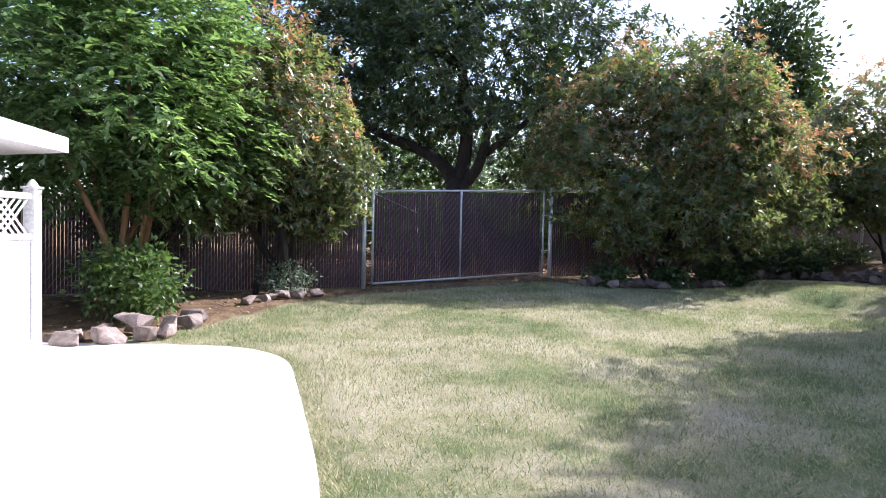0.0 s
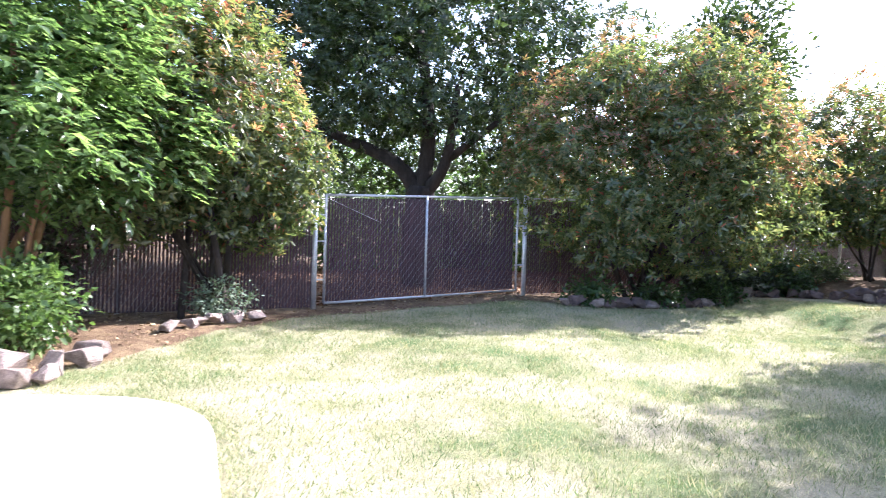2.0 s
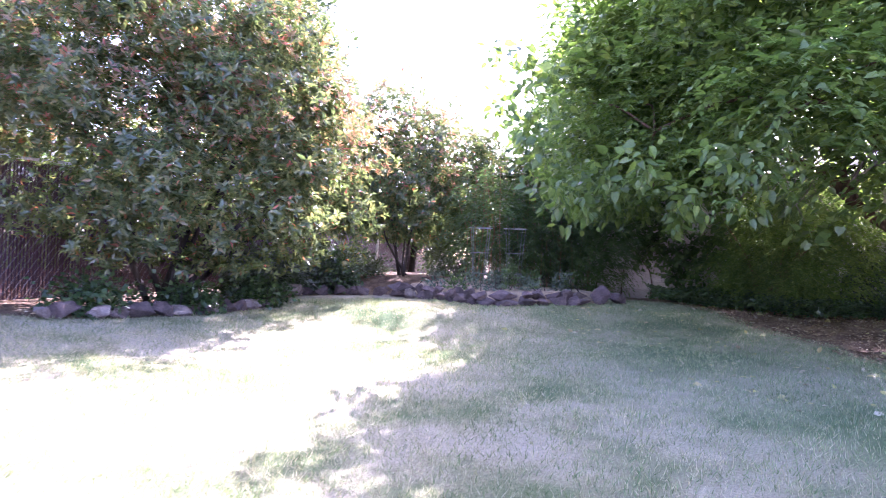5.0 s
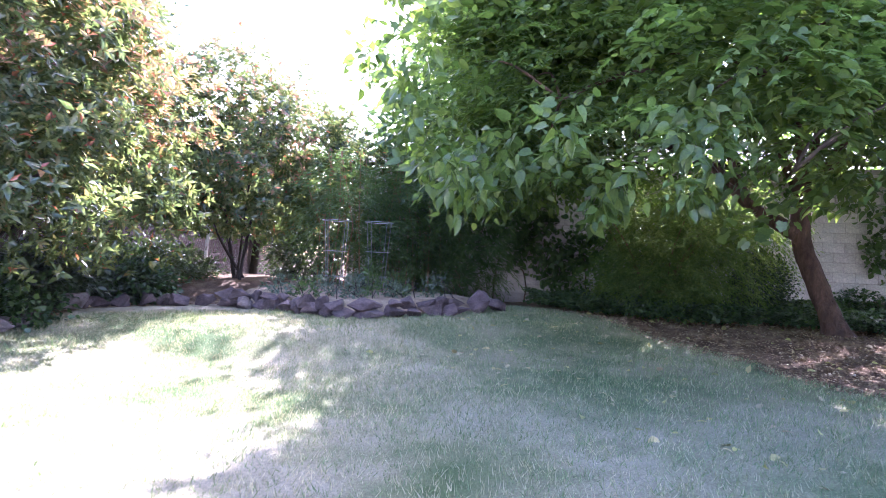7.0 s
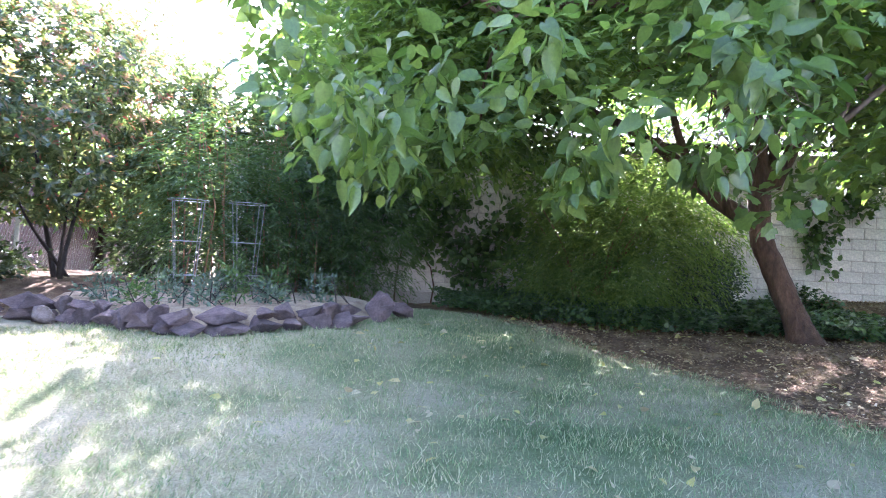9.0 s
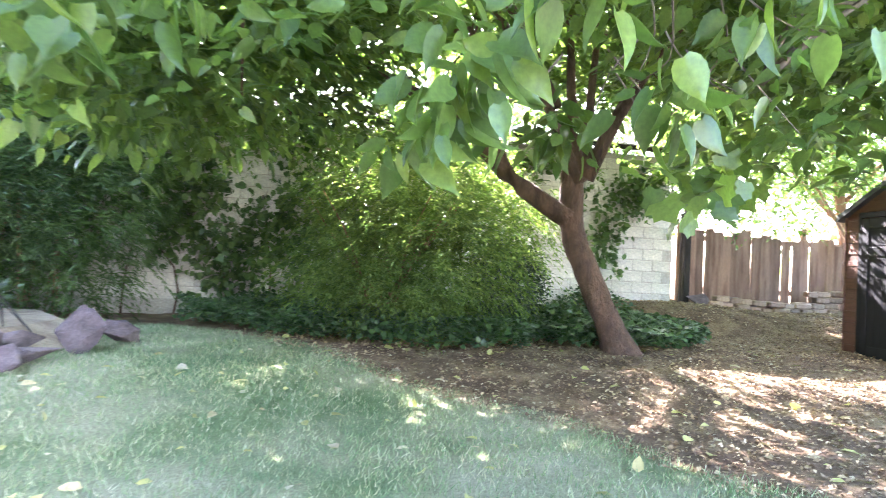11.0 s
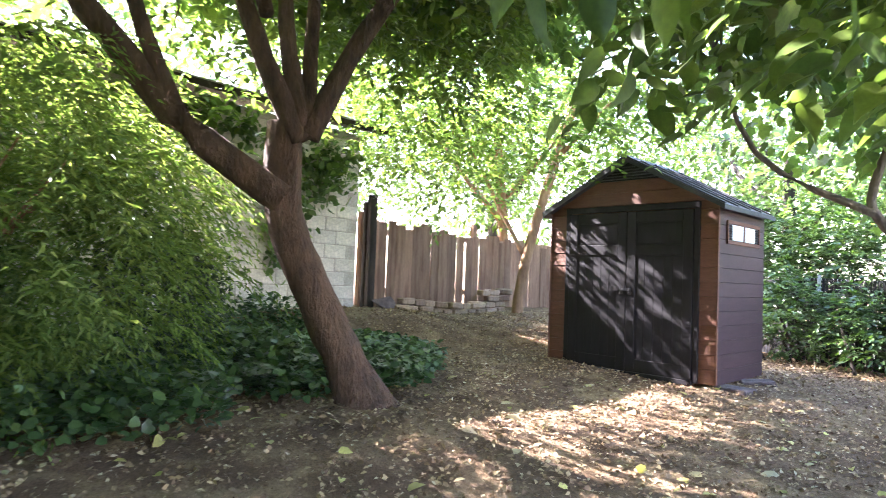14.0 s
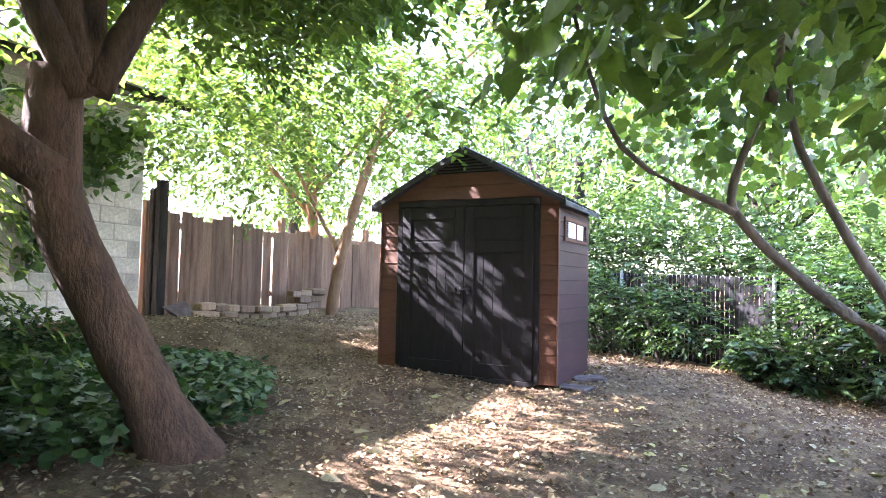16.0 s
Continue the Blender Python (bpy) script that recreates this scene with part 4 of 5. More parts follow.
for x, y, sx, sy, sz, lift in ((-5.95, 5.05, 0.5, 0.34, 0.34, 0), (-5.66, 5.33, 0.5, 0.4, 0.42, 0), (-5.5, 5.68, 0.34, 0.32, 0.36, 0), (-5.42, 5.9, 0.3, 0.3, 0.36, 0), (-5.74, 5.75, 0.6, 0.42, 0.36, 0.12),
                               (-5.62, 6.22, 0.36, 0.3, 0.46, 0), (-5.98, 5.5, 0.34, 0.3, 0.3, 0.05), (-5.95, 6.0, 0.4, 0.34, 0.36, 0.02), (-6.12, 5.3, 0.3, 0.26, 0.3, 0.0), (-5.8, 8.62, 0.3, 0.26, 0.26, 0), (-5.6, 9.1, 0.3, 0.26, 0.3, 0), (-5.5, 9.5, 0.34, 0.28, 0.26, 0), (-5.72, 6.6, 0.5, 0.4, 0.42, 0), (-5.9, 6.95, 0.52, 0.36, 0.4, 0), (-6.3, 5.2, 0.3, 0.26, 0.22, 0),
                               (-5.85, 8.1, 0.4, 0.34, 0.3, 0), (-5.85, 8.45, 0.3, 0.3, 0.28, 0), (-5.75, 8.85, 0.42, 0.34, 0.3, 0), (-5.78, 9.3, 0.46, 0.36, 0.3, 0), (-5.7, 9.75, 0.36, 0.3, 0.24, 0)):
    rock(x, y, sx * 0.88, sy * 0.88, sz * 0.88, True, "pale pinkish granite boulder piled beside the patio" if y < 7.2 else "pale granite rock edging the shrub bed", lift)
rock(16.0, 8.75, 0.42, 0.36, 0.34)

# raised straw-mulched bed behind the stones
bm = bmesh.new()
ring = [(4.55, 16.2), (4.9, 15.6), (5.15, 15.0), (5.4, 14.45), (5.8, 14.15), (6.4, 14.0), (7.0, 14.0), (7.7, 14.2), (8.6, 14.6), (9.4, 16.0), (8.6, 18.0), (6.6, 18.4), (5, 17.6)]
cen = bm.verts.new((6.6, 16.0, gz(6.6, 16) + 0.27))
rim1 = [bm.verts.new((x, y, gz(x, y) + 0.02)) for x, y in ring]
rim2 = [bm.verts.new((x * 0.85 + 6.6 * 0.15, y * 0.85 + 16 * 0.15, gz(x, y) + 0.22)) for x, y in ring]
for i in range(len(ring)):
    j = (i + 1) % len(ring)
    bm.faces.new((rim1[i], rim1[j], rim2[j], rim2[i]))
    bm.faces.new((rim2[i], rim2[j], cen))
bmesh.ops.recalc_face_normals(bm, faces=bm.faces[:])
me = bpy.data.meshes.new("bed")
bm.to_mesh(me)
bm.free()
me.materials.append(STRAW)
tagged(new("planting_bed", me), "raised straw-mulched bed behind a stone border", "ground", kind="structure")


def cage(x, y):
    z0 = gz(x, y) + 0.2
    t = thing("tomato_cage", (x, y, z0), "conical galvanised wire tomato cage in the bed", "plant cage", "tomato cages")
    for z, r in ((0.35, 0.17), (0.78, 0.21), (1.3, 0.25)):
        ringp = [(r * math.cos(a), r * math.sin(a), z) for a in np.linspace(0, 2 * math.pi, 21)]
        part("ring", mesh_from("ring", *tube(ringp, 0.005, 5), WIRE), t)
    for k in range(4):
        a = k * math.pi / 2 + 0.4
        part("leg", mesh_from("leg", *tube([(0.13 * math.cos(a), 0.13 * math.sin(a), -0.1), (0.25 * math.cos(a), 0.25 * math.sin(a), 1.3)], 0.0055, 5), WIRE), t)


cage(6.05, 15.75)
cage(6.75, 15.5)

# ---- trees ----
def branchlets(owner, rng, starts, C, bark, r=0.022):
    """Twigs from limb ends into the crown, one mesh each."""
    base = Vector(owner.matrix_basis.translation)
    for s in starts:
        s = Vector(s)
        near = sorted((Vector(C[i]) for i in rng.integers(len(C), size=40)), key=lambda c: (c - s).length)[:3]
        for g in near:
            m = s.lerp(g, 0.5) + Vector((rng.normal() * 0.12, rng.normal() * 0.12, 0.15))
            part("branch", mesh_from("branch", *limb([s - base, m - base, g - base], r, r * 0.3, 5, 3, 0.2), bark, True), owner)


def tree(name, at, label, trunk, limbs, blobs, clumps, per, spread, size, leaf, bark, seed, **kw):
    t = thing(name, at, label, "tree")
    base = Vector(at)
    rng = np.random.default_rng(seed)
    line, r0, r1 = trunk
    part("trunk", mesh_from("trunk", *limb([Vector(p) - base for p in line], r0, r1, 12, 5, 0.16, seed), bark, True), t)
    for i, (pts, a, c) in enumerate(limbs):
        part("limb", mesh_from("limb", *limb([Vector(p) - base for p in pts], a, c, 8, 4, 0.15, seed + i), bark, True), t)
    ob, C = crown("crown", t, rng, blobs, clumps, per, spread, size, leaf, **kw)
    branchlets(t, rng, [l[0][-1] for l in limbs], C, bark)
    return t


# mulberry, leaning trunk by the garage
def way_free(P):
    """The way under the tree is pruned to head height."""
    ok = np.ones(len(P), bool)
    for a, c in (((-1, 4), (1.3, 7.3)), ((1.3, 7.3), (3.4, 9.0)), ((3.4, 9.0), (5.2, 10.06)), ((5.2, 10.06), (7.5, 10.65))):
        a, c = np.array(a), np.array(c)
        d = c - a
        u = np.clip(((P[:, :2] - a) @ d) / (d @ d), 0, 1)
        dist = np.hypot(*(P[:, :2] - a - u[:, None] * d).T)
        ok &= ~((dist < 0.75) & (P[:, 2] < 2.0))
    return ok


def clear_of_walk(P):
    """High, open crown over the dirt yard; low skirts on the lawn side."""
    floor = np.interp(P[:, 0], [4, 5.3, 6.0, 7, 8, 9, 11, 12.5], [1.5, 1.6, 2.1, 2.6, 2.8, 3.1, 3.4, 2.6])
    floor = np.where(P[:, 1] > 11.6, np.minimum(floor, 2.2), floor)
    floor = np.where(P[:, 1] < 8.2, np.maximum(floor - 0.4, 2.5), floor)
    return way_free(P) & (P[:, 2] > floor)


MB = (11.2, 9.75, gz(11.2, 9.75))
mul_limbs = [
    ([(11.36, 10.42, 1.85), (11.28, 11.2, 2.4), (11.12, 11.79, 3.05), (10.82, 12.6, 3.5), (10.2, 13.4, 3.9)], 0.13, 0.045),
    ([(11.25, 11.2, 2.45), (11.2, 11.5, 3.2), (11.1, 11.7, 4.2)], 0.075, 0.035),
    ([(11.36, 10.3, 2.3), (11.33, 10.6, 2.9), (11.3, 10.85, 3.5), (10.9, 11.4, 4.4)], 0.10, 0.04),
    ([(11.36, 10.3, 2.4), (11.38, 10.45, 3.2), (11.3, 10.5, 4.2)], 0.09, 0.04),
    ([(11.36, 10.25, 2.4), (11.45, 10.25, 3.2), (11.6, 10.2, 4.3)], 0.08, 0.035),
    ([(11.36, 10.25, 2.35), (11.36, 9.85, 3.2), (11.2, 9.3, 4.0), (10.8, 8.6, 4.6)], 0.10, 0.04),
    ([(11.2, 10.6, 3.2), (9.6, 10.9, 3.9), (7.6, 10.9, 3.7), (6.0, 10.9, 3.0)], 0.06, 0.02),
    ([(11.3, 9.4, 3.9), (9.2, 9.0, 3.9), (7.4, 9.2, 3.2)], 0.05, 0.02),
]
mulberry = tree("mulberry_tree", MB, "leaning mulberry tree with broad heart-shaped green leaves", ([(11.2, 9.74, 0.1), (11.24, 9.84, 0.5), (11.36, 10.13, 1.1), (11.44, 10.4, 1.76), (11.44, 10.42, 2.45)], 0.165, 0.14), mul_limbs,
                [(10.2, 10.5, 2.9, 4.9, 4.6, 3.3), (9.5, 10.5, 5.0, 4.5, 4.0, 2.6), (6.6, 11.2, 4.4, 1.7, 1.9, 1.5), (13.4, 9.4, 4.5, 1.8, 1.8, 0.9), (7.5, 12.7, 4.3, 1.8, 1.6, 1.5), (9.3, 13.7, 4.3, 2.0, 1.6, 1.4), (7.3, 11.2, 3.2, 1.8, 1.8, 1.2), (8.4, 13.0, 3.2, 1.7, 1.3, 1.1)], 7000, 9, 0.55, 0.135, MULBERRY, BARK, 41, shape="ovate", narrow=0.52, droop=0.32, up=1.0, growth="shoot", keep=clear_of_walk, inner=0.72, lump=0.35, low=1.4)
part("root_flare", mesh_from("root_flare", *tube([(0.0, -0.01, -0.1), (0.02, 0.03, 0.05), (0.05, 0.1, 0.18), (0.09, 0.2, 0.36)], [0.27, 0.205, 0.172, 0.14], 12, 0.16, 5), BARK, True), mulberry)
# high crown layer, mostly out of view, added to shade the lawn and yard
crown("crown", mulberry, np.random.default_rng(45), [(9.8, 10.5, 4.6, 4.3, 4.0, 2.4), (12.4, 9.6, 4.6, 2.6, 2.6, 1.6), (7.9, 12.2, 4.6, 2.2, 1.9, 1.6), (9.3, 13.7, 4.7, 2.0, 1.6, 1.4), (12.0, 14.9, 4.6, 1.2, 1.0, 0.45), (13.8, 8.4, 4.7, 1.6, 1.5, 1.0), (7.6, 10.1, 6.2, 1.9, 1.8, 0.9)], 2600, 22, 0.32, 0.19, MULBERRY, narrow=0.6, droop=0.3, up=1.0, keep=lambda P: P[:, 2] > 4.1, inner=0.5, lump=0.3, gaps=0.3)
# leafy skirts on the shaded side, over the lawn's edge
crown("crown", mulberry, np.random.default_rng(46), [(7.6, 8.5, 2.7, 1.3, 0.8, 0.9), (6.4, 9.0, 3.3, 1.2, 0.9, 0.8), (7.2, 12.6, 2.9, 1.5, 1.0, 0.7)], 760, 9, 0.55, 0.15, MULBERRY, shape="heart", narrow=0.6, droop=0.4, up=1.0, growth="shoot", keep=lambda P: (P[:, 2] > 1.8) & way_free(P), inner=0.35, lump=0.4)
rng = np.random.default_rng(77)
# hanging sprays on the yard side of the crown
spray = []
for x, y, z in ((4.9, 10.75, 2.05), (5.3, 10.85, 2.0), (5.0, 11.4, 2.3), (5.3, 9.0, 2.2), (4.6, 11.6, 2.8), (5.2, 11.9, 2.4), (5.6, 12.2, 2.2), (6.6, 12.7, 2.2), (7.4, 13.2, 2.3), (8.4, 13.6, 2.3), (5.0, 10.2, 2.15), (5.75, 10.15, 1.85), (4.4, 12.2, 3.4), (4.2, 11.4, 3.8)):
    for k in range(7):
        spray.append((x + rng.normal() * 0.25, y + rng.normal() * 0.25, z + rng.normal() * 0.14))
spray = np.array(spray)
low_shoots = np.array([(5.6, 10.0, 1.72), (5.7, 10.1, 1.66), (5.5, 9.85, 1.8), (5.65, 9.95, 1.9), (5.35, 9.5, 1.95), (6.0, 9.3, 1.8), (7.55, 10.0, 1.95), (7.5, 9.9, 2.1), (4.3, 10.6, 1.95), (4.5, 10.55, 1.85), (8.7, 9.0, 2.3), (9.1, 8.8, 2.25), (5.9, 9.0, 2.1)])
low_shoots = np.repeat(low_shoots, 3, 0) + rng.normal(size=(39, 3)) * 0.07
s1 = clump_leaves(rng, spray, np.tile((-0.3, -0.2, -0.2), (len(spray), 1)), 14, 0.17, 0.15, 0.6, 0.7, 0.5)
k = way_free(s1[0]) & (s1[0][:, 2] > 1.45)
s2 = clump_leaves(rng, low_shoots, np.tile((-0.2, -0.1, -0.5), (39, 1)), 7, 0.11, 0.15, 0.62, 0.8, 0.45)
k2 = s2[0][:, 2] > np.where(np.hypot(s2[0][:, 0] - 7.5, s2[0][:, 1] - 10.5) < 1.2, 1.75, 1.5)
P, D, N, L, W = (np.concatenate([u[k], v[k2]]) for u, v in zip(s1, s2))
part("foliage", leaf_mesh("foliage", P - np.array(MB), D, N, L, W, MULBERRY, "heart"), mulberry, "drooping broad-leaved shoots")["kind"] = "stuff"

# bare twigs hanging below the crown on the yard side
for i in range(12):
    a = rng.uniform(0, 6.28)
    p0 = Vector((6.75, 9.35, 2.35)) + Vector((rng.normal() * 0.2, rng.normal() * 0.2, rng.normal() * 0.1)) - Vector(MB)
    p1 = p0 + Vector((0.16 * math.cos(a), 0.16 * math.sin(a), -0.2))
    p2 = p1 + Vector((0.2 * math.cos(a + 0.8), 0.2 * math.sin(a + 0.8), -rng.uniform(0.05, 0.3)))
    part("twig", mesh_from("twig", *limb([p0, p1, p2], 0.006, 0.002, 5, 3), GREYBARK), mulberry, "bare grey twig")

# oak behind the gate
tree("oak_tree", (-5.2, 16.5, gz(-5.2, 16.5)), "large dark oak behind the chain-link gate", ([(-5.2, 16.5, 0), (-5.2, 16.5, 1.4), (-5.15, 16.5, 2.6)], 0.42, 0.34),
     [([(-5.2, 16.5, 2.4), (-5.8, 16.3, 3.2), (-7.4, 16.2, 3.9), (-9.2, 16, 5)], 0.22, 0.08), ([(-5.15, 16.5, 2.5), (-5.0, 16.6, 4), (-5.3, 16.6, 6.5)], 0.24, 0.1),
      ([(-5.1, 16.5, 2.4), (-4.5, 16.4, 3.2), (-4.2, 16.2, 5)], 0.2, 0.08), ([(-4.4, 16.4, 3.3), (-3, 16.6, 4.4), (-1.5, 16.6, 5.6)], 0.1, 0.05)],
     [(-7.6, 16.2, 5.6, 3.2, 2.8, 2.3), (-4.6, 16.0, 6.0, 3.2, 2.8, 2.6), (-2.3, 16.9, 5.9, 2.3, 2.3, 1.7), (-6.6, 17, 8.6, 3.4, 3.2, 2.6), (-9.5, 16.6, 7, 2.6, 2.6, 2.5), (-7.2, 18.8, 4.0, 2.6, 1.4, 1.7), (-3.4, 19.0, 3.9, 2.4, 1.4, 1.6), (-10.5, 18.6, 4.2, 2.2, 1.4, 1.8)],
     11000, 8, 0.1, 0.17, OAK, DARKBARK, 51, narrow=0.45, droop=0.2, growth="whorl", inner=0.5, lump=0.5, low=2.5, gaps=0.2)

# fig tree beside the dirt yard
shoots = np.array([(6.92, 9.25, 1.52), (7.05, 9.12, 1.66), (7.2, 9.2, 1.85), (9.0, 8.4, 2.5)])
shoots = np.repeat(shoots, 3, 0) + rng.normal(size=(12, 3)) * 0.08
FIGSHOOTS = clump_leaves(rng, shoots, np.tile((-0.3, 0.2, -0.1), (12, 1)), 5, 0.09, 0.15, 0.9, 0.35, 0.8)
tree("fig_tree", (8.6, 5.3, gz(8.6, 5.3)), "spreading fig tree with crooked grey limbs and lobed leaves", ([(8.6, 5.3, 0), (8.7, 5.6, 0.6), (9.03, 6.1, 1.03)], 0.11, 0.08),
     [([(9.03, 6.1, 1.03), (9.4, 6.25, 1.34), (9.75, 6.43, 1.76), (9.82, 6.46, 2.05), (9.56, 6.33, 2.8), (9.3, 6.2, 3.3)], 0.045, 0.022), ([(8.7, 5.6, 0.7), (9.03, 6.05, 1.28), (9.35, 6.23, 2.0), (9.5, 6.3, 2.5), (9.4, 6.5, 3.2)], 0.042, 0.02),
      ([(9.8, 6.46, 1.85), (10.44, 6.9, 2.36), (10.7, 7.15, 3.4)], 0.03, 0.014), ([(9.6, 6.35, 2.6), (9.0, 7.2, 3.1), (8.0, 8.2, 3.0), (7.2, 8.9, 2.2)], 0.03, 0.012)],
     [(9.0, 6.6, 3.7, 2.3, 2.0, 1.3), (10.2, 5.6, 3.6, 2.0, 1.8, 1.2), (8.3, 8.0, 3.4, 1.6, 1.3, 1.0), (8.3, 5.2, 3.0, 1.3, 1.3, 1.3)],
     680, 10, 0.28, 0.115, MULBERRY, GREYBARK, 61, shape="lobed", narrow=0.9, droop=0.5, inner=0.5, lump=0.3, low=2.1, gaps=0.4, extra=FIGSHOOTS)

# ---- shrubs along the fence ----
bush("photinia_bush", (0.1, 15.0, gz(0.1, 15)), "tall rounded photinia bush with reddish young leaves", [(-0.9, 14.6, 2.9, 1.8, 1.6, 1.9), (0.7, 15.1, 3.0, 2.1, 1.8, 2.1), (2.2, 15.7, 2.4, 1.4, 1.4, 1.5), (0.3, 14.3, 1.7, 2.0, 1.3, 1.1), (-0.2, 13.9, 3.9, 1.1, 0.9, 0.9), (1.4, 14.4, 3.4, 1.1, 0.9, 1.0), (0.6, 14.9, 4.7, 1.2, 1.2, 0.8)] + [(-0.2 + 2.2 * math.cos(a), 14.9 + 1.6 * math.sin(a), h, 0.75, 0.7, 0.6) for a, h in ((3.3, 2.6), (3.6, 3.9), (4.1, 3.0), (4.5, 4.3), (4.7, 2.0), (5.1, 3.3), (5.5, 4.4), (5.7, 2.4), (6.1, 3.6), (2.9, 3.4))],
     7600, 8, 0.08, 0.135, PHOTINIA, 101, stems=9, narrow=0.38, inner=0.72, lump=0.6, droop=0.1, up=0.5, growth="whorl", low=0.7)
bush("photinia_bush", (5.7, 19.3, gz(5.7, 19.3)), "dark photinia bush in the fence corner with bare lower stems", [(5.3, 19.2, 3.3, 1.7, 1.5, 2.2), (6.9, 19.6, 3.2, 1.6, 1.5, 2.0), (4.2, 18.7, 3.0, 1.2, 1.1, 1.5), (8.4, 19.4, 2.9, 1.5, 1.4, 1.7), (3.2, 17.9, 2.7, 1.1, 1.0, 1.3)],
     5200, 8, 0.08, 0.15, PHOTINIA, 102, stems=4, stem_r=0.035, lean=0.3, narrow=0.4, inner=0.6, lump=0.5, droop=0.1, up=0.5, growth="whorl", low=1.45)
bush("photinia_bush", (-6.3, 9.6, gz(-6.3, 9.6)), "photinia bush overhanging the slatted fence beside the gate", [(-6.3, 9.8, 2.8, 1.2, 1.2, 1.7), (-5.8, 10.2, 2.3, 1.0, 1.0, 1.25), (-6.7, 9.0, 3.2, 1.4, 1.3, 1.5), (-6.9, 8.6, 2.0, 0.9, 0.8, 0.9)],
     4200, 8, 0.08, 0.135, PHOTINIA, 103, stems=6, narrow=0.4, inner=0.62, lump=0.5, droop=0.1, up=0.5, growth="whorl", low=1.0)
bush("ash_shrub", (-7.5, 7.2, gz(-7.5, 7.2)), "tall bright green shrub with crooked brown stems", [(-7.5, 7.1, 3.2, 1.9, 1.7, 1.7), (-8.4, 6.4, 3.6, 1.6, 1.6, 1.8), (-6.9, 7.8, 2.6, 1.2, 1.2, 1.1), (-7.6, 7.6, 4.6, 1.5, 1.5, 1.0)],
     3900, 9, 0.42, 0.18, ASH, 104, stems=6, bark=CUTWOOD, narrow=0.42, inner=0.6, lump=0.5, droop=0.3, up=1.0, growth="shoot")
bush("rose_shrub", (-6.75, 6.75, gz(-6.75, 6.75)), "low leafy green shrub behind the boulders", [(-6.75, 6.75, 0.45, 0.7, 0.6, 0.5)], 240, 12, 0.12, 0.09, BRIGHT, 105, stems=4, stem_r=0.015, narrow=0.6, inner=0.4, low=0.02)
bush("flower_shrub", (-5.95, 9.35, gz(-5.95, 9.35)), "small pale-leaved plant behind the edging rocks", [(-5.95, 9.3, 0.3, 0.5, 0.4, 0.28)], 90, 10, 0.1, 0.07, SAGE, 106, stems=3, stem_r=0.01, narrow=0.5, inner=0.3, low=0.03)
for i, (x, y, r, h) in enumerate(((-0.9, 13.5, 0.5, 0.3), (0.3, 14.1, 0.45, 0.25), (1.4, 15.2, 0.6, 0.35), (3.2, 17.0, 0.7, 0.5))):
    bush("ivy_patch", (x, y, gz(x, y)), "low dark green ground cover behind the edging stones", [(x, y, gz(x, y) + h * 0.6, r, r * 0.8, h)], 130, 10, 0.12, 0.08, IVY, 110 + i, stems=2, stem_r=0.01, narrow=0.8, inner=0.3, low=0.0, category="ground cover")
# the shrub at (4.3, 19.7) is added to darken the pale fence there
for i, (x, y, z, r, h) in enumerate(((3.0, 17.3, 0.5, 0.8, 0.32), (4.3, 19.7, 0.7, 1.2, 0.5), (7.9, 20.2, 1.1, 1.0, 0.8), (1.8, 16.6, 0.6, 0.7, 0.4), (9.6, 18.4, 1.6, 1.3, 1.4), (-8.6, 8.6, 1.3, 1.0, 1.1))):
    bush("laurel_shrub", (x, y, gz(x, y)), "dark evergreen shrub before the slatted fence", [(x, y, z, r, r * 0.8, h)], 340, 14, 0.16, 0.12, DARKLEAF, 160 + i, stems=4, stem_r=0.02, narrow=0.42, inner=0.4, low=0.1)
# reddish young shoots at the outside of the photinias
for ob in [o for o in scene.objects if o.name.startswith("photinia_bush")]:
    base = np.array(ob.matrix_basis.translation)
    rr = np.random.default_rng(int(abs(base[0]) * 10))
    blobs = {0: [(-0.9, 14.6, 3.1, 1.85, 1.65, 2.0), (0.7, 15.1, 3.2, 2.15, 1.85, 2.2), (2.2, 15.7, 2.6, 1.45, 1.45, 1.6)], 5: [(5.5, 19.2, 3.6, 1.6, 1.5, 2.2)], -6: [(-6.3, 9.8, 3.1, 1.2, 1.2, 1.7), (-6.7, 9.0, 3.6, 1.25, 1.25, 1.4)]}[int(base[0])]
    crown("young_growth", ob, rr, blobs, 2300 if int(base[0]) == 0 else 520, 7, 0.06, 0.115, PHOTINIA_TIP, narrow=0.36, droop=-0.2, up=0.8, growth="whorl", inner=0.92, lump=0.6, low=2.6, label="reddish young leaves")
# bamboo screen in the corner
bam = thing("bamboo_clump", (7.8, 17.3, gz(7.8, 17.3)), "yellow-green bamboo clump screening the fence corner", "bamboo")
rng = np.random.default_rng(7)
crown("foliage", bam, rng, [(7.4, 17.3, 1.9, 1.2, 0.8, 1.5), (8.8, 17.0, 1.9, 1.2, 0.8, 1.6), (9.8, 16.4, 1.8, 0.9, 0.9, 1.6)], 2400, 8, 0.4, 0.16, BRIGHT, narrow=0.14, droop=0.7, up=0.5, growth="shoot", inner=0.3, low=0.25)
for i in range(34):
    x, y = rng.uniform(-1.3, 2.3), rng.uniform(-0.5, 0.5)
    part("cane", mesh_from("cane", *tube([(x, y, -0.1), (x + rng.normal() * 0.12, y + rng.normal() * 0.1, 1.5), (x + rng.normal() * 0.3, y + rng.normal() * 0.2, 3.0)], [0.014, 0.011, 0.005], 5), CUTWOOD), bam)
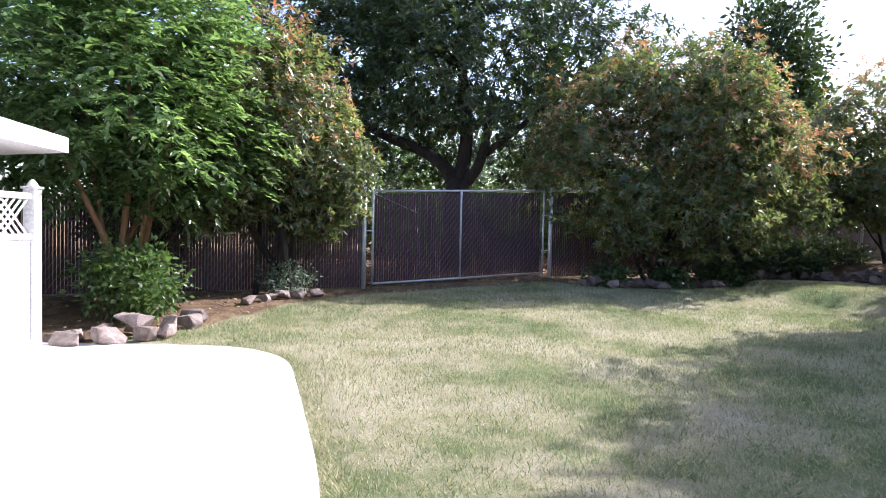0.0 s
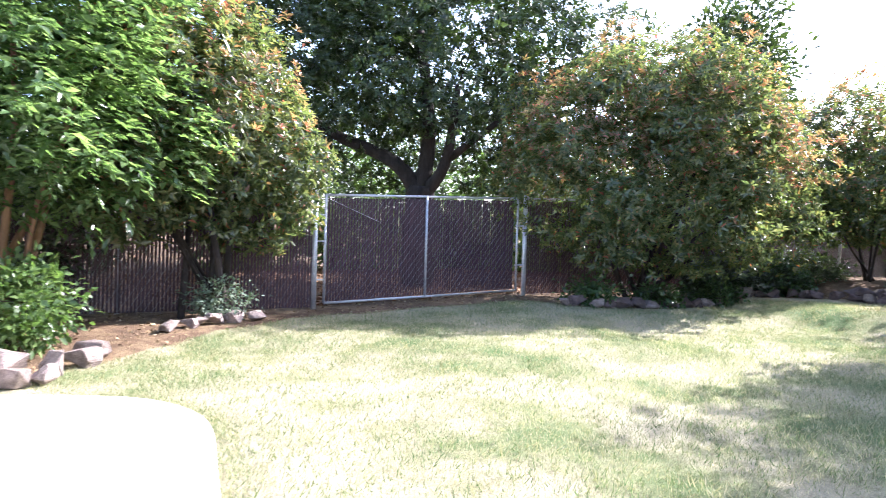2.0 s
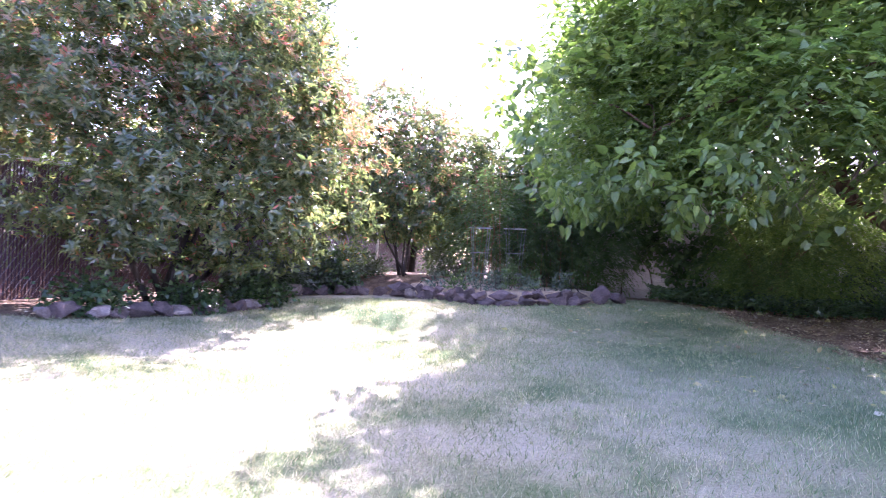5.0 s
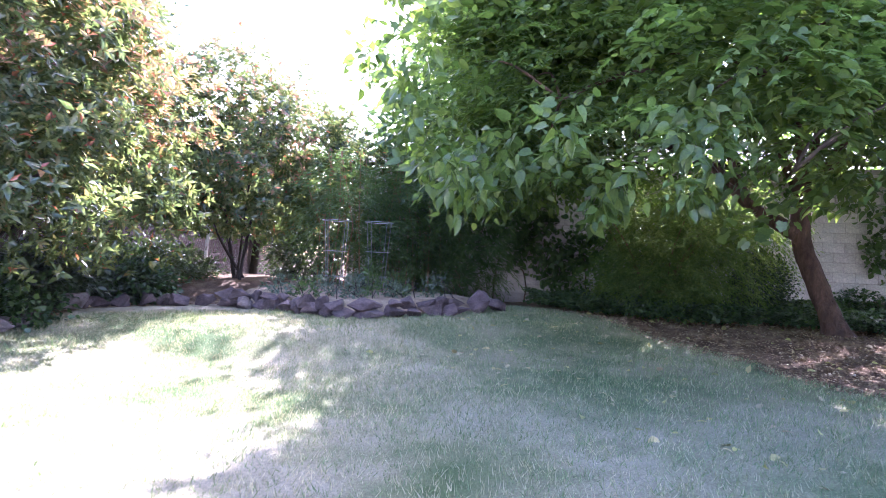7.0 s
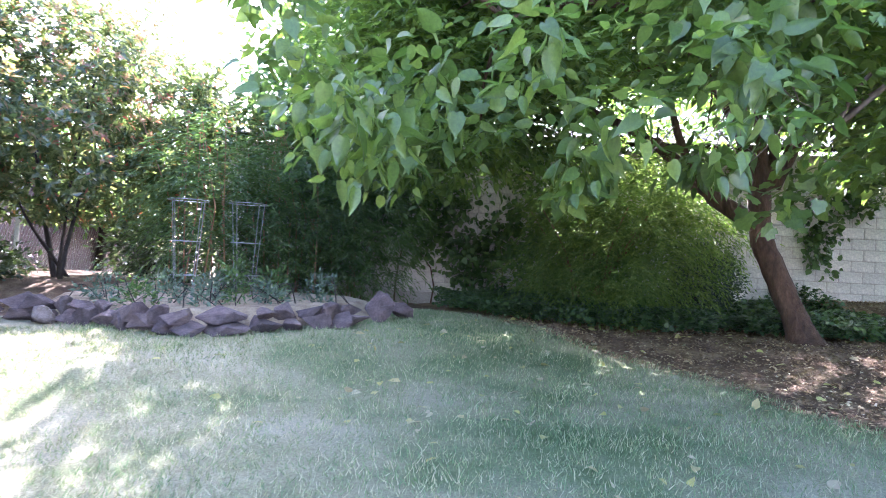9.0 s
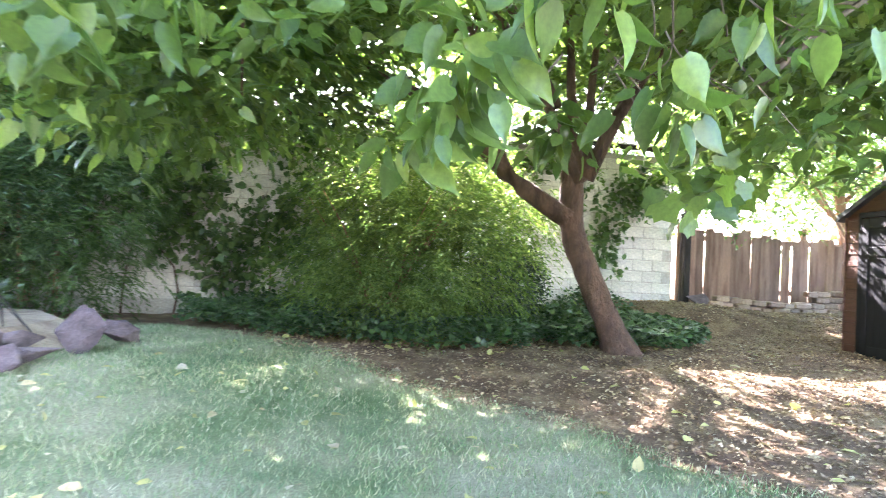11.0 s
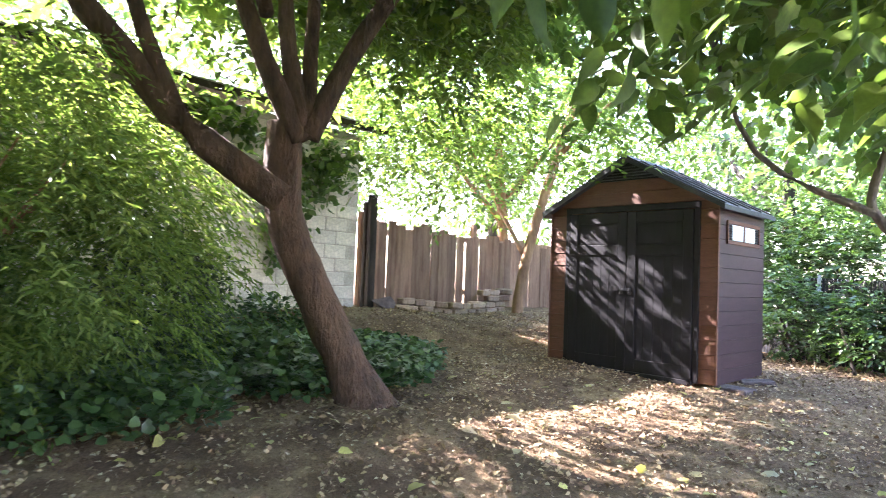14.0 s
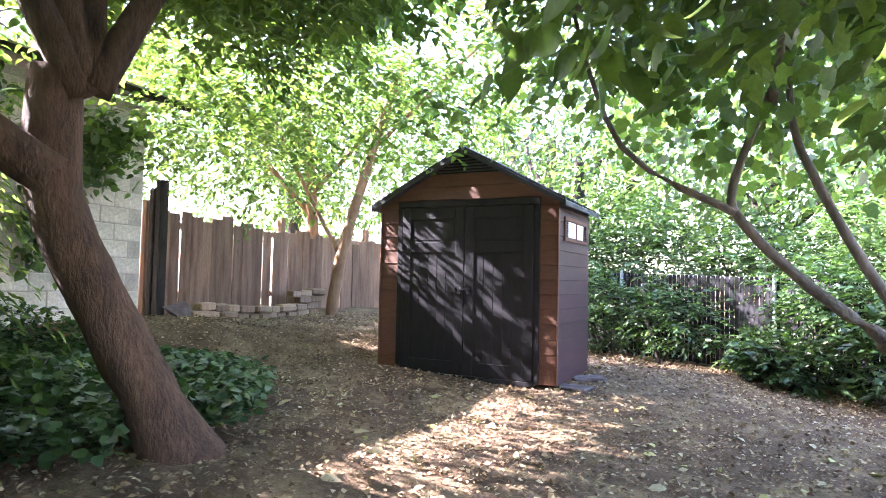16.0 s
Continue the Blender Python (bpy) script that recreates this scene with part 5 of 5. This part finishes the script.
# feathery shrub against the garage wall
fs = thing("feathery_shrub", (11.0, 12.7, gz(11, 12.7)), "large yellow-green shrub with fine drooping foliage by the wall", "bush")
crown("foliage", fs, rng, [(11.0, 12.25, 1.55, 0.9, 1.05, 1.15), (11.2, 11.6, 1.3, 0.7, 0.7, 0.85), (11.0, 12.95, 1.3, 0.7, 0.75, 0.95), (11.6, 12.2, 2.3, 0.7, 1.0, 0.65), (11.5, 13.1, 2.2, 0.6, 0.9, 0.7), (10.7, 12.6, 0.9, 0.6, 1.2, 0.5), (11.9, 11.4, 2.0, 0.6, 0.7, 0.6)], 4600, 9, 0.42, 0.1, BAMBOO, narrow=0.24, droop=0.85, up=0.6, growth="shoot", inner=0.45, lump=0.95, low=0.3)
for i in range(14):
    a = rng.uniform(0, 6.28)
    part("stem", mesh_from("stem", *limb([(rng.normal() * 0.15, rng.normal() * 0.15, -0.1), (0.4 * math.cos(a), 0.5 * math.sin(a), 1.0), (0.9 * math.cos(a), 1.0 * math.sin(a), 1.7)], 0.018, 0.006, 5, 3), CUTWOOD, True), fs)
bush("box_shrub", (12.15, 11.35, gz(12.15, 11.35)), "dense dark evergreen shrub beside the trunk", [(12.15, 11.35, 0.95, 0.5, 0.5, 0.65)], 500, 14, 0.09, 0.06, DARKLEAF, 120, stems=3, stem_r=0.02, narrow=0.5, inner=0.6)
# ivy on the ground around the mulberry
iv = thing("ivy_bed", (11.8, 11.0, gz(11.8, 11)), "thick dark green ivy carpet around the trunk", "ground cover", kind="stuff")
n = 24000
ex = rng.uniform(-1, 1, (n * 2, 2))
XY = np.concatenate([np.stack([12.7 + ex[:n, 0] * 2.0, 10.3 + ex[:n, 1] * 1.7], 1), np.stack([11.2 + ex[n:, 0] * 1.8, 13.0 + ex[n:, 1] * 2.6], 1)])
q = np.array([noise.noise(Vector((x * 0.9, y * 0.9, 3))) for x, y in XY])
inside = np.where(np.arange(2 * n) < n, ((XY[:, 0] - 12.7) / 2.0) ** 2 + ((XY[:, 1] - 10.3) / 1.7) ** 2, ((XY[:, 0] - 11.2) / 1.8) ** 2 + ((XY[:, 1] - 13.0) / 2.6) ** 2) < 0.8 + 0.5 * q
inside &= ~((XY[:, 0] < 11.25) & (XY[:, 1] < 10.1))
XY, q = XY[inside], q[inside]
P = np.column_stack([XY, gz_all(XY[:, 0], XY[:, 1]) + 0.04 + (0.2 + 0.16 * q) * rng.uniform(0.2, 1.3, len(XY))])
D = rng.normal(size=(len(P), 3)) * (1, 1, 0.4)
N = rng.normal(size=(len(P), 3)) * 0.4 + (-0.1, -0.1, 1)
L = rng.uniform(0.045, 0.09, len(P))
part("leaves", leaf_mesh("leaves", P - np.array(iv.matrix_basis.translation), D, N, L, L * 0.95, IVY, "ovate"), iv)
# creeper on the garage wall
cr = thing("wall_creeper", (16.0, 9.2, 0.6), "dark green creeper spreading over the cream wall", "climbing plant")
C = []
for u0, z0, ru, rz in ((5.3, 1.7, 0.7, 0.8), (6.6, 1.9, 0.8, 0.9), (7.7, 1.3, 0.8, 0.9), (8.6, 2.2, 1.0, 1.1), (4.4, 3.1, 1.2, 0.35), (2.6, 3.15, 1.0, 0.15), (6.8, 3.2, 1.5, 0.3), (9.6, 2.6, 0.9, 0.9), (1.5, 1.9, 0.35, 0.5), (10.6, 1.6, 0.9, 1.2), (6.0, 0.9, 1.2, 0.5), (0.9, 2.7, 0.7, 0.35)):
    for _ in range(int(115 * ru * rz) + 6):
        C.append((u0 + rng.normal() * ru * 0.5, 0.06 + abs(rng.normal()) * 0.12, z0 + rng.normal() * rz * 0.5))
C = np.array(C)
toW = np.array(pose(16.0, 9.2, 0, 0, 0, WA).to_3x3())
C = C @ toW.T + np.array((16.0, 9.2, 0))
nrm = toW @ np.array((0, 1, 0))
P, D, N, L, W = clump_leaves(rng, C, np.tile(nrm, (len(C), 1)), 11, 0.12, 0.125, 0.8, 0.5, 0.3)
kk = ((P - np.array((16, 9.2, 0))) @ nrm) > 0.03
part("foliage", leaf_mesh("foliage", P[kk] - np.array((16.0, 9.2, 0.6)), D[kk], N[kk], L[kk], W[kk], BRIGHT, "ovate"), cr)
for i in range(9):
    u = 5 + i * 0.7
    pts = [Vector((u, 0.02, 0.1)), Vector((u + rng.normal() * 0.2, 0.02, 1.0)), Vector((u + rng.normal() * 0.5, 0.02, 2.2))]
    M = pose(16.0, 9.2, 0, 0, 0, WA)
    part("stem", mesh_from("stem", *limb([M @ p - Vector((16, 9.2, 0.6)) for p in pts], 0.02, 0.008, 5, 3), BARK), cr)
# plants of the raised bed
for i, (x, y, h, r) in enumerate(((5.35, 15.4, 0.35, 0.28), (5.6, 15.2, 0.45, 0.2), (5.9, 14.9, 0.42, 0.18), (6.2, 14.8, 0.55, 0.18), (6.6, 14.7, 0.3, 0.22), (7.4, 14.75, 0.42, 0.25), (7.1, 15.3, 0.5, 0.2), (5.15, 15.9, 0.4, 0.3), (6.4, 15.5, 0.4, 0.25))):
    z0 = gz(x, y) + 0.15
    bush("bed_plant", (x, y, z0), "grey-green leafy plant in the straw-mulched bed", [(x, y, z0 + h * 0.5, r * 0.8, r * 0.8, h * 0.65)], 26, 8, 0.07, 0.085, SAGE if i % 3 else BRIGHT, 130 + i, stems=4, stem_r=0.008, narrow=0.35, inner=0.2, droop=-0.4, up=0.5, category="plant")
# shrubs at the low fence
for i, (x, y, z, rx, rz, s) in enumerate(((12.2, 1.5, 1.3, 1.3, 0.9, 0.09), (10.4, 1.4, 1.4, 1.2, 1.0, 0.09), (14.3, 1.6, 1.5, 1.3, 1.2, 0.1), (11.0, 3.1, 0.42, 0.7, 0.28, 0.1), (9.7, 3.2, 0.75, 0.8, 0.6, 0.1), (12.7, 2.95, 0.8, 0.6, 0.5, 0.09), (10.6, 2.9, 1.1, 0.7, 0.6, 0.08), (13.9, 3.1, 0.9, 0.5, 0.6, 0.09), (16.2, 1.8, 1.6, 1.4, 1.2, 0.1))):
    bush("privet_shrub", (x, y, gz(x, y)), "leafy green shrub by the low slatted fence", [(x, y, z, rx, 0.75 if y < 2 else 0.35, rz), (x + 0.5, y - 0.3, z + 0.6 * rz, rx * 0.7, 0.6 if y < 2 else 0.3, rz * 0.7)], 900 if y < 2 else 330, 8, 0.3, s * 1.25, IVY if i != 1 else BRIGHT, 140 + i, stems=4, stem_r=0.025, narrow=0.5, inner=0.3, growth="shoot", low=0.1)

# slim trees beyond the board fence
# the last crown blob is added to shade the low fence and its shrubs
ytree = tree("young_tree", (16.9, 6.15, gz(16.9, 6.15)), "slender leaning tree with orange-brown bark by the board fence", ([(16.9, 6.2, 0.3), (16.95, 6.0, 1.6), (16.7, 5.6, 3.4), (16.4, 5.2, 5)], 0.115, 0.06),
     [([(16.95, 6.0, 1.7), (17.3, 6.5, 2.8), (17.2, 7.2, 4)], 0.05, 0.02), ([(16.6, 5.5, 3.6), (15.8, 4.8, 4.6), (15.2, 4.2, 5.4)], 0.04, 0.02)],
     [(16.8, 6.6, 4.6, 2.2, 2.2, 1.4), (17.2, 8.0, 3.9, 1.6, 1.6, 1.1), (15.3, 8.3, 4.1, 1.9, 1.5, 1.1), (16.4, 4.6, 4.8, 2, 2, 1.4), (15.2, 5.2, 5.2, 1.8, 1.8, 0.9)], 2600, 8, 0.5, 0.13, MULBERRY, CUTWOOD, 71, narrow=0.5, inner=0.4, growth="shoot", low=2.2, gaps=0.36)
crown("crown", ytree, np.random.default_rng(73), [(14.9, 7.9, 2.55, 0.8, 0.8, 0.6), (15.6, 7.4, 3.0, 1.2, 0.9, 0.6), (14.6, 8.9, 2.9, 0.8, 0.7, 0.6)], 150, 8, 0.5, 0.12, MULBERRY, shape="ovate", narrow=0.52, droop=0.4, up=1.0, growth="shoot", keep=lambda P: P[:, 2] > 1.75, inner=0.3, lump=0.5)
tree("young_tree", (18.3, 5.6, gz(18.3, 5.6)), "young tree with pale brown trunk beyond the fence", ([(18.2, 5.9, 0.6), (18.1, 6.0, 2.2), (17.9, 6.3, 4.4)], 0.14, 0.07),
     [([(18.1, 6.0, 2.4), (18.8, 6.8, 3.6), (19.3, 7.4, 4.8)], 0.06, 0.03), ([(18.05, 6.1, 2.8), (17.6, 5.2, 4.0), (17.2, 4.6, 5.0)], 0.05, 0.02)],
     [(18.6, 6.8, 4.2, 2.4, 2.6, 1.7), (19.5, 9.0, 4.2, 2.2, 2.2, 1.8), (19.5, 4.0, 4, 2.5, 2.5, 1.8)], 1300, 8, 0.5, 0.14, BRIGHT, CUTWOOD, 72, narrow=0.5, inner=0.35, growth="shoot", low=2.0, gaps=0.4)


def far_tree(x, y, h, r, seed, leaf=BRIGHT, label="leafy tree beyond the garden fence", low=0.8, n=360, size=0.22):
    z = gz(x, y)
    c = z + h * 0.62
    tree("background_tree", (x, y, z), label, ([(x, y, z - 0.1), (x + 0.1, y, z + h * 0.3), (x, y + 0.1, z + h * 0.6)], 0.03 * h, 0.015 * h),
         [([(x, y, z + h * 0.35), (x + r * 0.4, y + 0.3, z + h * 0.55), (x + r * 0.6, y, z + h * 0.7)], 0.012 * h, 0.006 * h), ([(x, y, z + h * 0.3), (x - r * 0.4, y - 0.3, z + h * 0.5), (x - r * 0.6, y, z + h * 0.65)], 0.012 * h, 0.006 * h)],
         [(x, y, c, r, r, h * 0.38), (x + r * 0.5, y + r * 0.3, c - h * 0.15, r * 0.7, r * 0.7, h * 0.25), (x - r * 0.5, y - r * 0.2, c - h * 0.12, r * 0.75, r * 0.75, h * 0.25)],
         n, 14, 0.4, size, leaf, DARKBARK, seed, narrow=0.5, inner=0.4, lump=0.4, low=z + low)


for i, (x, y, h, r, lf) in enumerate(((12.5, 27, 5.5, 2.4, BRIGHT), (8.5, 25.0, 4.6, 2.0, BRIGHT), (-14, 24, 9, 4, OAK), (-8, 28, 7, 4, BRIGHT), (-1, 30, 6.5, 3.5, BRIGHT), (-15, 14, 8, 3.5, OAK),
                                      (24, 4, 8, 4, BRIGHT), (23, 11, 8, 4, BRIGHT), (19, 15, 7, 3, BRIGHT), (18, -1, 7, 3.5, BRIGHT), (13.5, -1.5, 6.5, 3, BRIGHT), (10, -2.0, 6, 2.6, IVY), (21, -3, 9, 4, OAK), (15, 20, 7, 3, BRIGHT))):
    far_tree(x, y, h, r, 200 + i, lf)
# corner tree added to keep the sun off the lawn before it
far_tree(11.2, 18.0, 7.6, 2.4, 262, BRIGHT, "dense leafy tree in the corner behind the bamboo", n=1100)
far_tree(3.9, 26.5, 10.2, 1.9, 260, OAK, "dark conical evergreen tree beyond the fence", n=1500, size=0.26)
for i, (x, y) in enumerate(((-9, 22), (-6, 24), (-3, 23), (1, 25), (-12, 20), (5, 26))):
    bush("background_shrub", (x, y, gz(x, y)), "sunlit shrub beyond the chain-link gate", [(x, y, 1.2, 1.8, 1.4, 1.3)], 260, 12, 0.3, 0.2, BRIGHT if i % 2 else BAMBOO, 230 + i, stems=3, stem_r=0.03, narrow=0.5, inner=0.4, low=0.3)

# the low OAK shrubs are added to hide bright ground behind the corner fence
for i, (x, y, h, lf) in enumerate(((-12.5, 19.5, 1.6, OAK), (-9.8, 21.5, 1.9, BRIGHT), (-7.2, 22.5, 1.7, BRIGHT), (-4.4, 22.8, 1.9, BRIGHT), (-1.6, 23.5, 1.6, BRIGHT), (-15, 17, 1.8, OAK), (3.0, 25.5, 1.8, OAK), (6.5, 28.5, 1.8, OAK), (1.2, 22.2, 0.9, OAK), (4.0, 24.0, 0.9, OAK), (7.6, 27.0, 1.2, OAK))):
    bush("background_shrub", (x, y, gz(x, y)), "tall leafy shrub in the shade beyond the chain-link gate", [(x, y, h, 1.9, 1.2, h), (x + 0.8, y + 0.5, h * 1.7, 1.5, 1.1, h * 0.8)], 620, 9, 0.4, 0.2, lf, 280 + i, stems=4, stem_r=0.04, narrow=0.5, inner=0.3, growth="shoot", low=0.2)
# neighbour's house, far beyond the gate
t = thing("neighbour_house", (1.5, 36, 0.3), "pale grey house seen between trees beyond the gate", "house", rz=10)
part("wall", mesh_from("wall", *box(-6, 0, 0, 6, 6, 3.0), WHITEPAINT), t)
part("roof", mesh_from("roof", [(-6.6, -0.6, 2.9), (6.6, -0.6, 2.9), (6.6, 6.6, 2.9), (-6.6, 6.6, 2.9), (-6.6, 3, 4.8), (6.6, 3, 4.8)], [(0, 1, 5, 4), (2, 3, 4, 5), (1, 2, 5), (3, 0, 4), (3, 2, 1, 0)], SHINGLE), t)
for x in (-4, -0.8, 2.6):
    w = part("window", mesh_from("window", *box(x, -0.05, 1.0, x + 1.3, 0.03, 2.2, 0.02), VINYL), t)
    part("pane", mesh_from("pane", *box(x + 0.1, -0.07, 1.1, x + 1.2, -0.045, 2.1, 0.005), SHEDROOF), w)

# ---- log, leaves, litter, grass ----
t = thing("log", (10.25, 12.8, gz(10.25, 12.8) + 0.08), "short weathered log lying in the ivy", "log")
part("log_body", mesh_from("log_body", *limb([(0, 0, 0), (0.25, 0.3, 0.03), (0.5, 0.75, 0.06)], 0.09, 0.07, 10, 4, 0.2, 3), BARK, True), t)
rng = np.random.default_rng(17)


def scatter(name, label, category, n, area, size, material, shape, tilt=0.25, narrow=0.7, lift=0.012, want=None):
    x0, x1, y0, y1 = area
    XY = np.column_stack([rng.uniform(x0, x1, n), rng.uniform(y0, y1, n)])
    if want is not None:
        XY = XY[want(XY)]
    n = len(XY)
    P = np.column_stack([XY, gz_all(XY[:, 0], XY[:, 1]) + lift])
    D = rng.normal(size=(n, 3)) * (1, 1, tilt * 0.5)
    N = rng.normal(size=(n, 3)) * tilt + (0, 0, 1)
    L = size * rng.uniform(0.5, 1.4, n)
    return tagged(new(name, leaf_mesh(name, P, D, N, L, L * narrow * rng.uniform(0.7, 1.2, n), material, shape)), label, category, kind="stuff")


def on_soil(a, c):
    return lambda XY: (soil(XY[:, 0], XY[:, 1]) > a) & (soil(XY[:, 0], XY[:, 1]) <= c)


scatter("fallen_leaves", "yellowed fallen mulberry leaves on the ground", "leaves", 420, (4.5, 13, 5.5, 13.5), 0.095, FALLEN, "ovate", 0.4)
scatter("leaf_litter", "dry brown leaf litter and wood chips on bare soil", "litter", 60000, (6.5, 17, 3, 14), 0.036, LITTER, "kite", 0.5, want=on_soil(0.4, 2))
scatter("leaf_litter", "rust-brown fallen oak leaves beyond the gate", "litter", 26000, (-13, 4, 11, 24), 0.1, OAKLITTER, "kite", 0.5, want=lambda XY: XY[:, 1] > XY[:, 0] + 17.0)
scatter("leaf_litter", "dry brown leaves under the shrubs", "litter", 14000, (-9, 9, 5, 18), 0.05, LITTER, "kite", 0.5, want=lambda XY: (soil(XY[:, 0], XY[:, 1]) > 0.5) & (XY[:, 0] < 7) & (XY[:, 1] < XY[:, 0] + 18))


def blades(n, area, h, want, material):
    x0, x1, y0, y1 = area
    XY = np.column_stack([rng.uniform(x0, x1, n), rng.uniform(y0, y1, n)])
    XY = XY[want(XY)]
    n = len(XY)
    P = np.column_stack([XY, gz_all(XY[:, 0], XY[:, 1]) - 0.004])
    D = rng.normal(size=(n, 3)) * (0.55, 0.55, 0.1) + (0, 0, 1)
    N = rng.normal(size=(n, 3)) * (1, 1, 0.1)
    L = h * rng.uniform(0.5, 1.5, n)
    return leaf_mesh("grass", P, D, N, L, np.full(n, 0.0065), material, "blade")


def off_patio(XY):
    e = np.interp(XY[:, 1], [0, 1, 2.5, 3.64, 4.45, 5.2, 5.6, 5.75], [-0.5, -0.75, -1.35, -2.1, -2.7, -3.25, -4.0, -7])
    return (XY[:, 0] > e) & (soil(XY[:, 0], XY[:, 1]) < 0.6)


def green(XY):
    return moist(XY[:, 0], XY[:, 1]) > rng.uniform(0, 1, len(XY))


LAWN = (-6, 10, 1, 15.5)
tagged(new("grass", blades(330000, LAWN, 0.046, lambda XY: off_patio(XY) & ~green(XY), GRASS)), "short dry mown lawn grass", "grass", kind="stuff")
tagged(new("grass", blades(330000, LAWN, 0.05, lambda XY: off_patio(XY) & green(XY), GREENGRASS)), "short green lawn grass near the tree", "grass", kind="stuff")
tufts = lambda XY: off_patio(XY) & np.array([noise.noise(Vector((x * 1.3, y * 1.3, 9))) > 0.28 for x, y in XY])
tagged(new("grass", blades(90000, LAWN, 0.07, tufts, GREENGRASS)), "greener taller grass tufts in the lawn", "grass", kind="stuff")
# ragged turf along the patio rim
RIM = [(x, y) for x, y in rim if 0.5 < y and x > -5.2]
XY = np.array([RIM[rng.integers(len(RIM))] for _ in range(5000)]) + rng.normal(size=(5000, 2)) * 0.06 + (0.06, 0.03)
P = np.column_stack([XY, gz_all(XY[:, 0], XY[:, 1])])
L = rng.uniform(0.02, 0.06, 5000)
tagged(new("grass", leaf_mesh("grass", P, rng.normal(size=(5000, 3)) * (0.7, 0.7, 0.1) + (-0.2, -0.1, 0.8), rng.normal(size=(5000, 3)), L, L * 0.12, GRASS, "blade")), "ragged grass edge along the patio", "grass", kind="stuff")

# ---- blocks of the garage wall ----
rnd = random.Random(2)
BM = [mesh_from("block", *box(-0.195, -0.02, -0.095, 0.195, 0.0 + i * 0.003, 0.095, 0.008), BLOCK) for i in range(3)]
rest = []
for r in range(14):
    z = 0.62 + r * 0.2
    for c in range(32):
        x = 0.2 + c * 0.4 + (0.2 if r % 2 else 0)
        if x > 12.8:
            continue
        if c < 21:
            part("block", BM[rnd.randrange(3)], wall, at=pose(x, rnd.uniform(-0.002, 0.002), z, 0, 0, rnd.uniform(-0.2, 0.2)))
        else:
            rest.append(box(x - 0.195, -0.02, z - 0.095, x + 0.195, 0.002, z + 0.095))
part("far_blocks", mesh_from("far_blocks", *soup(*rest), BLOCK), wall)["kind"] = "stuff"
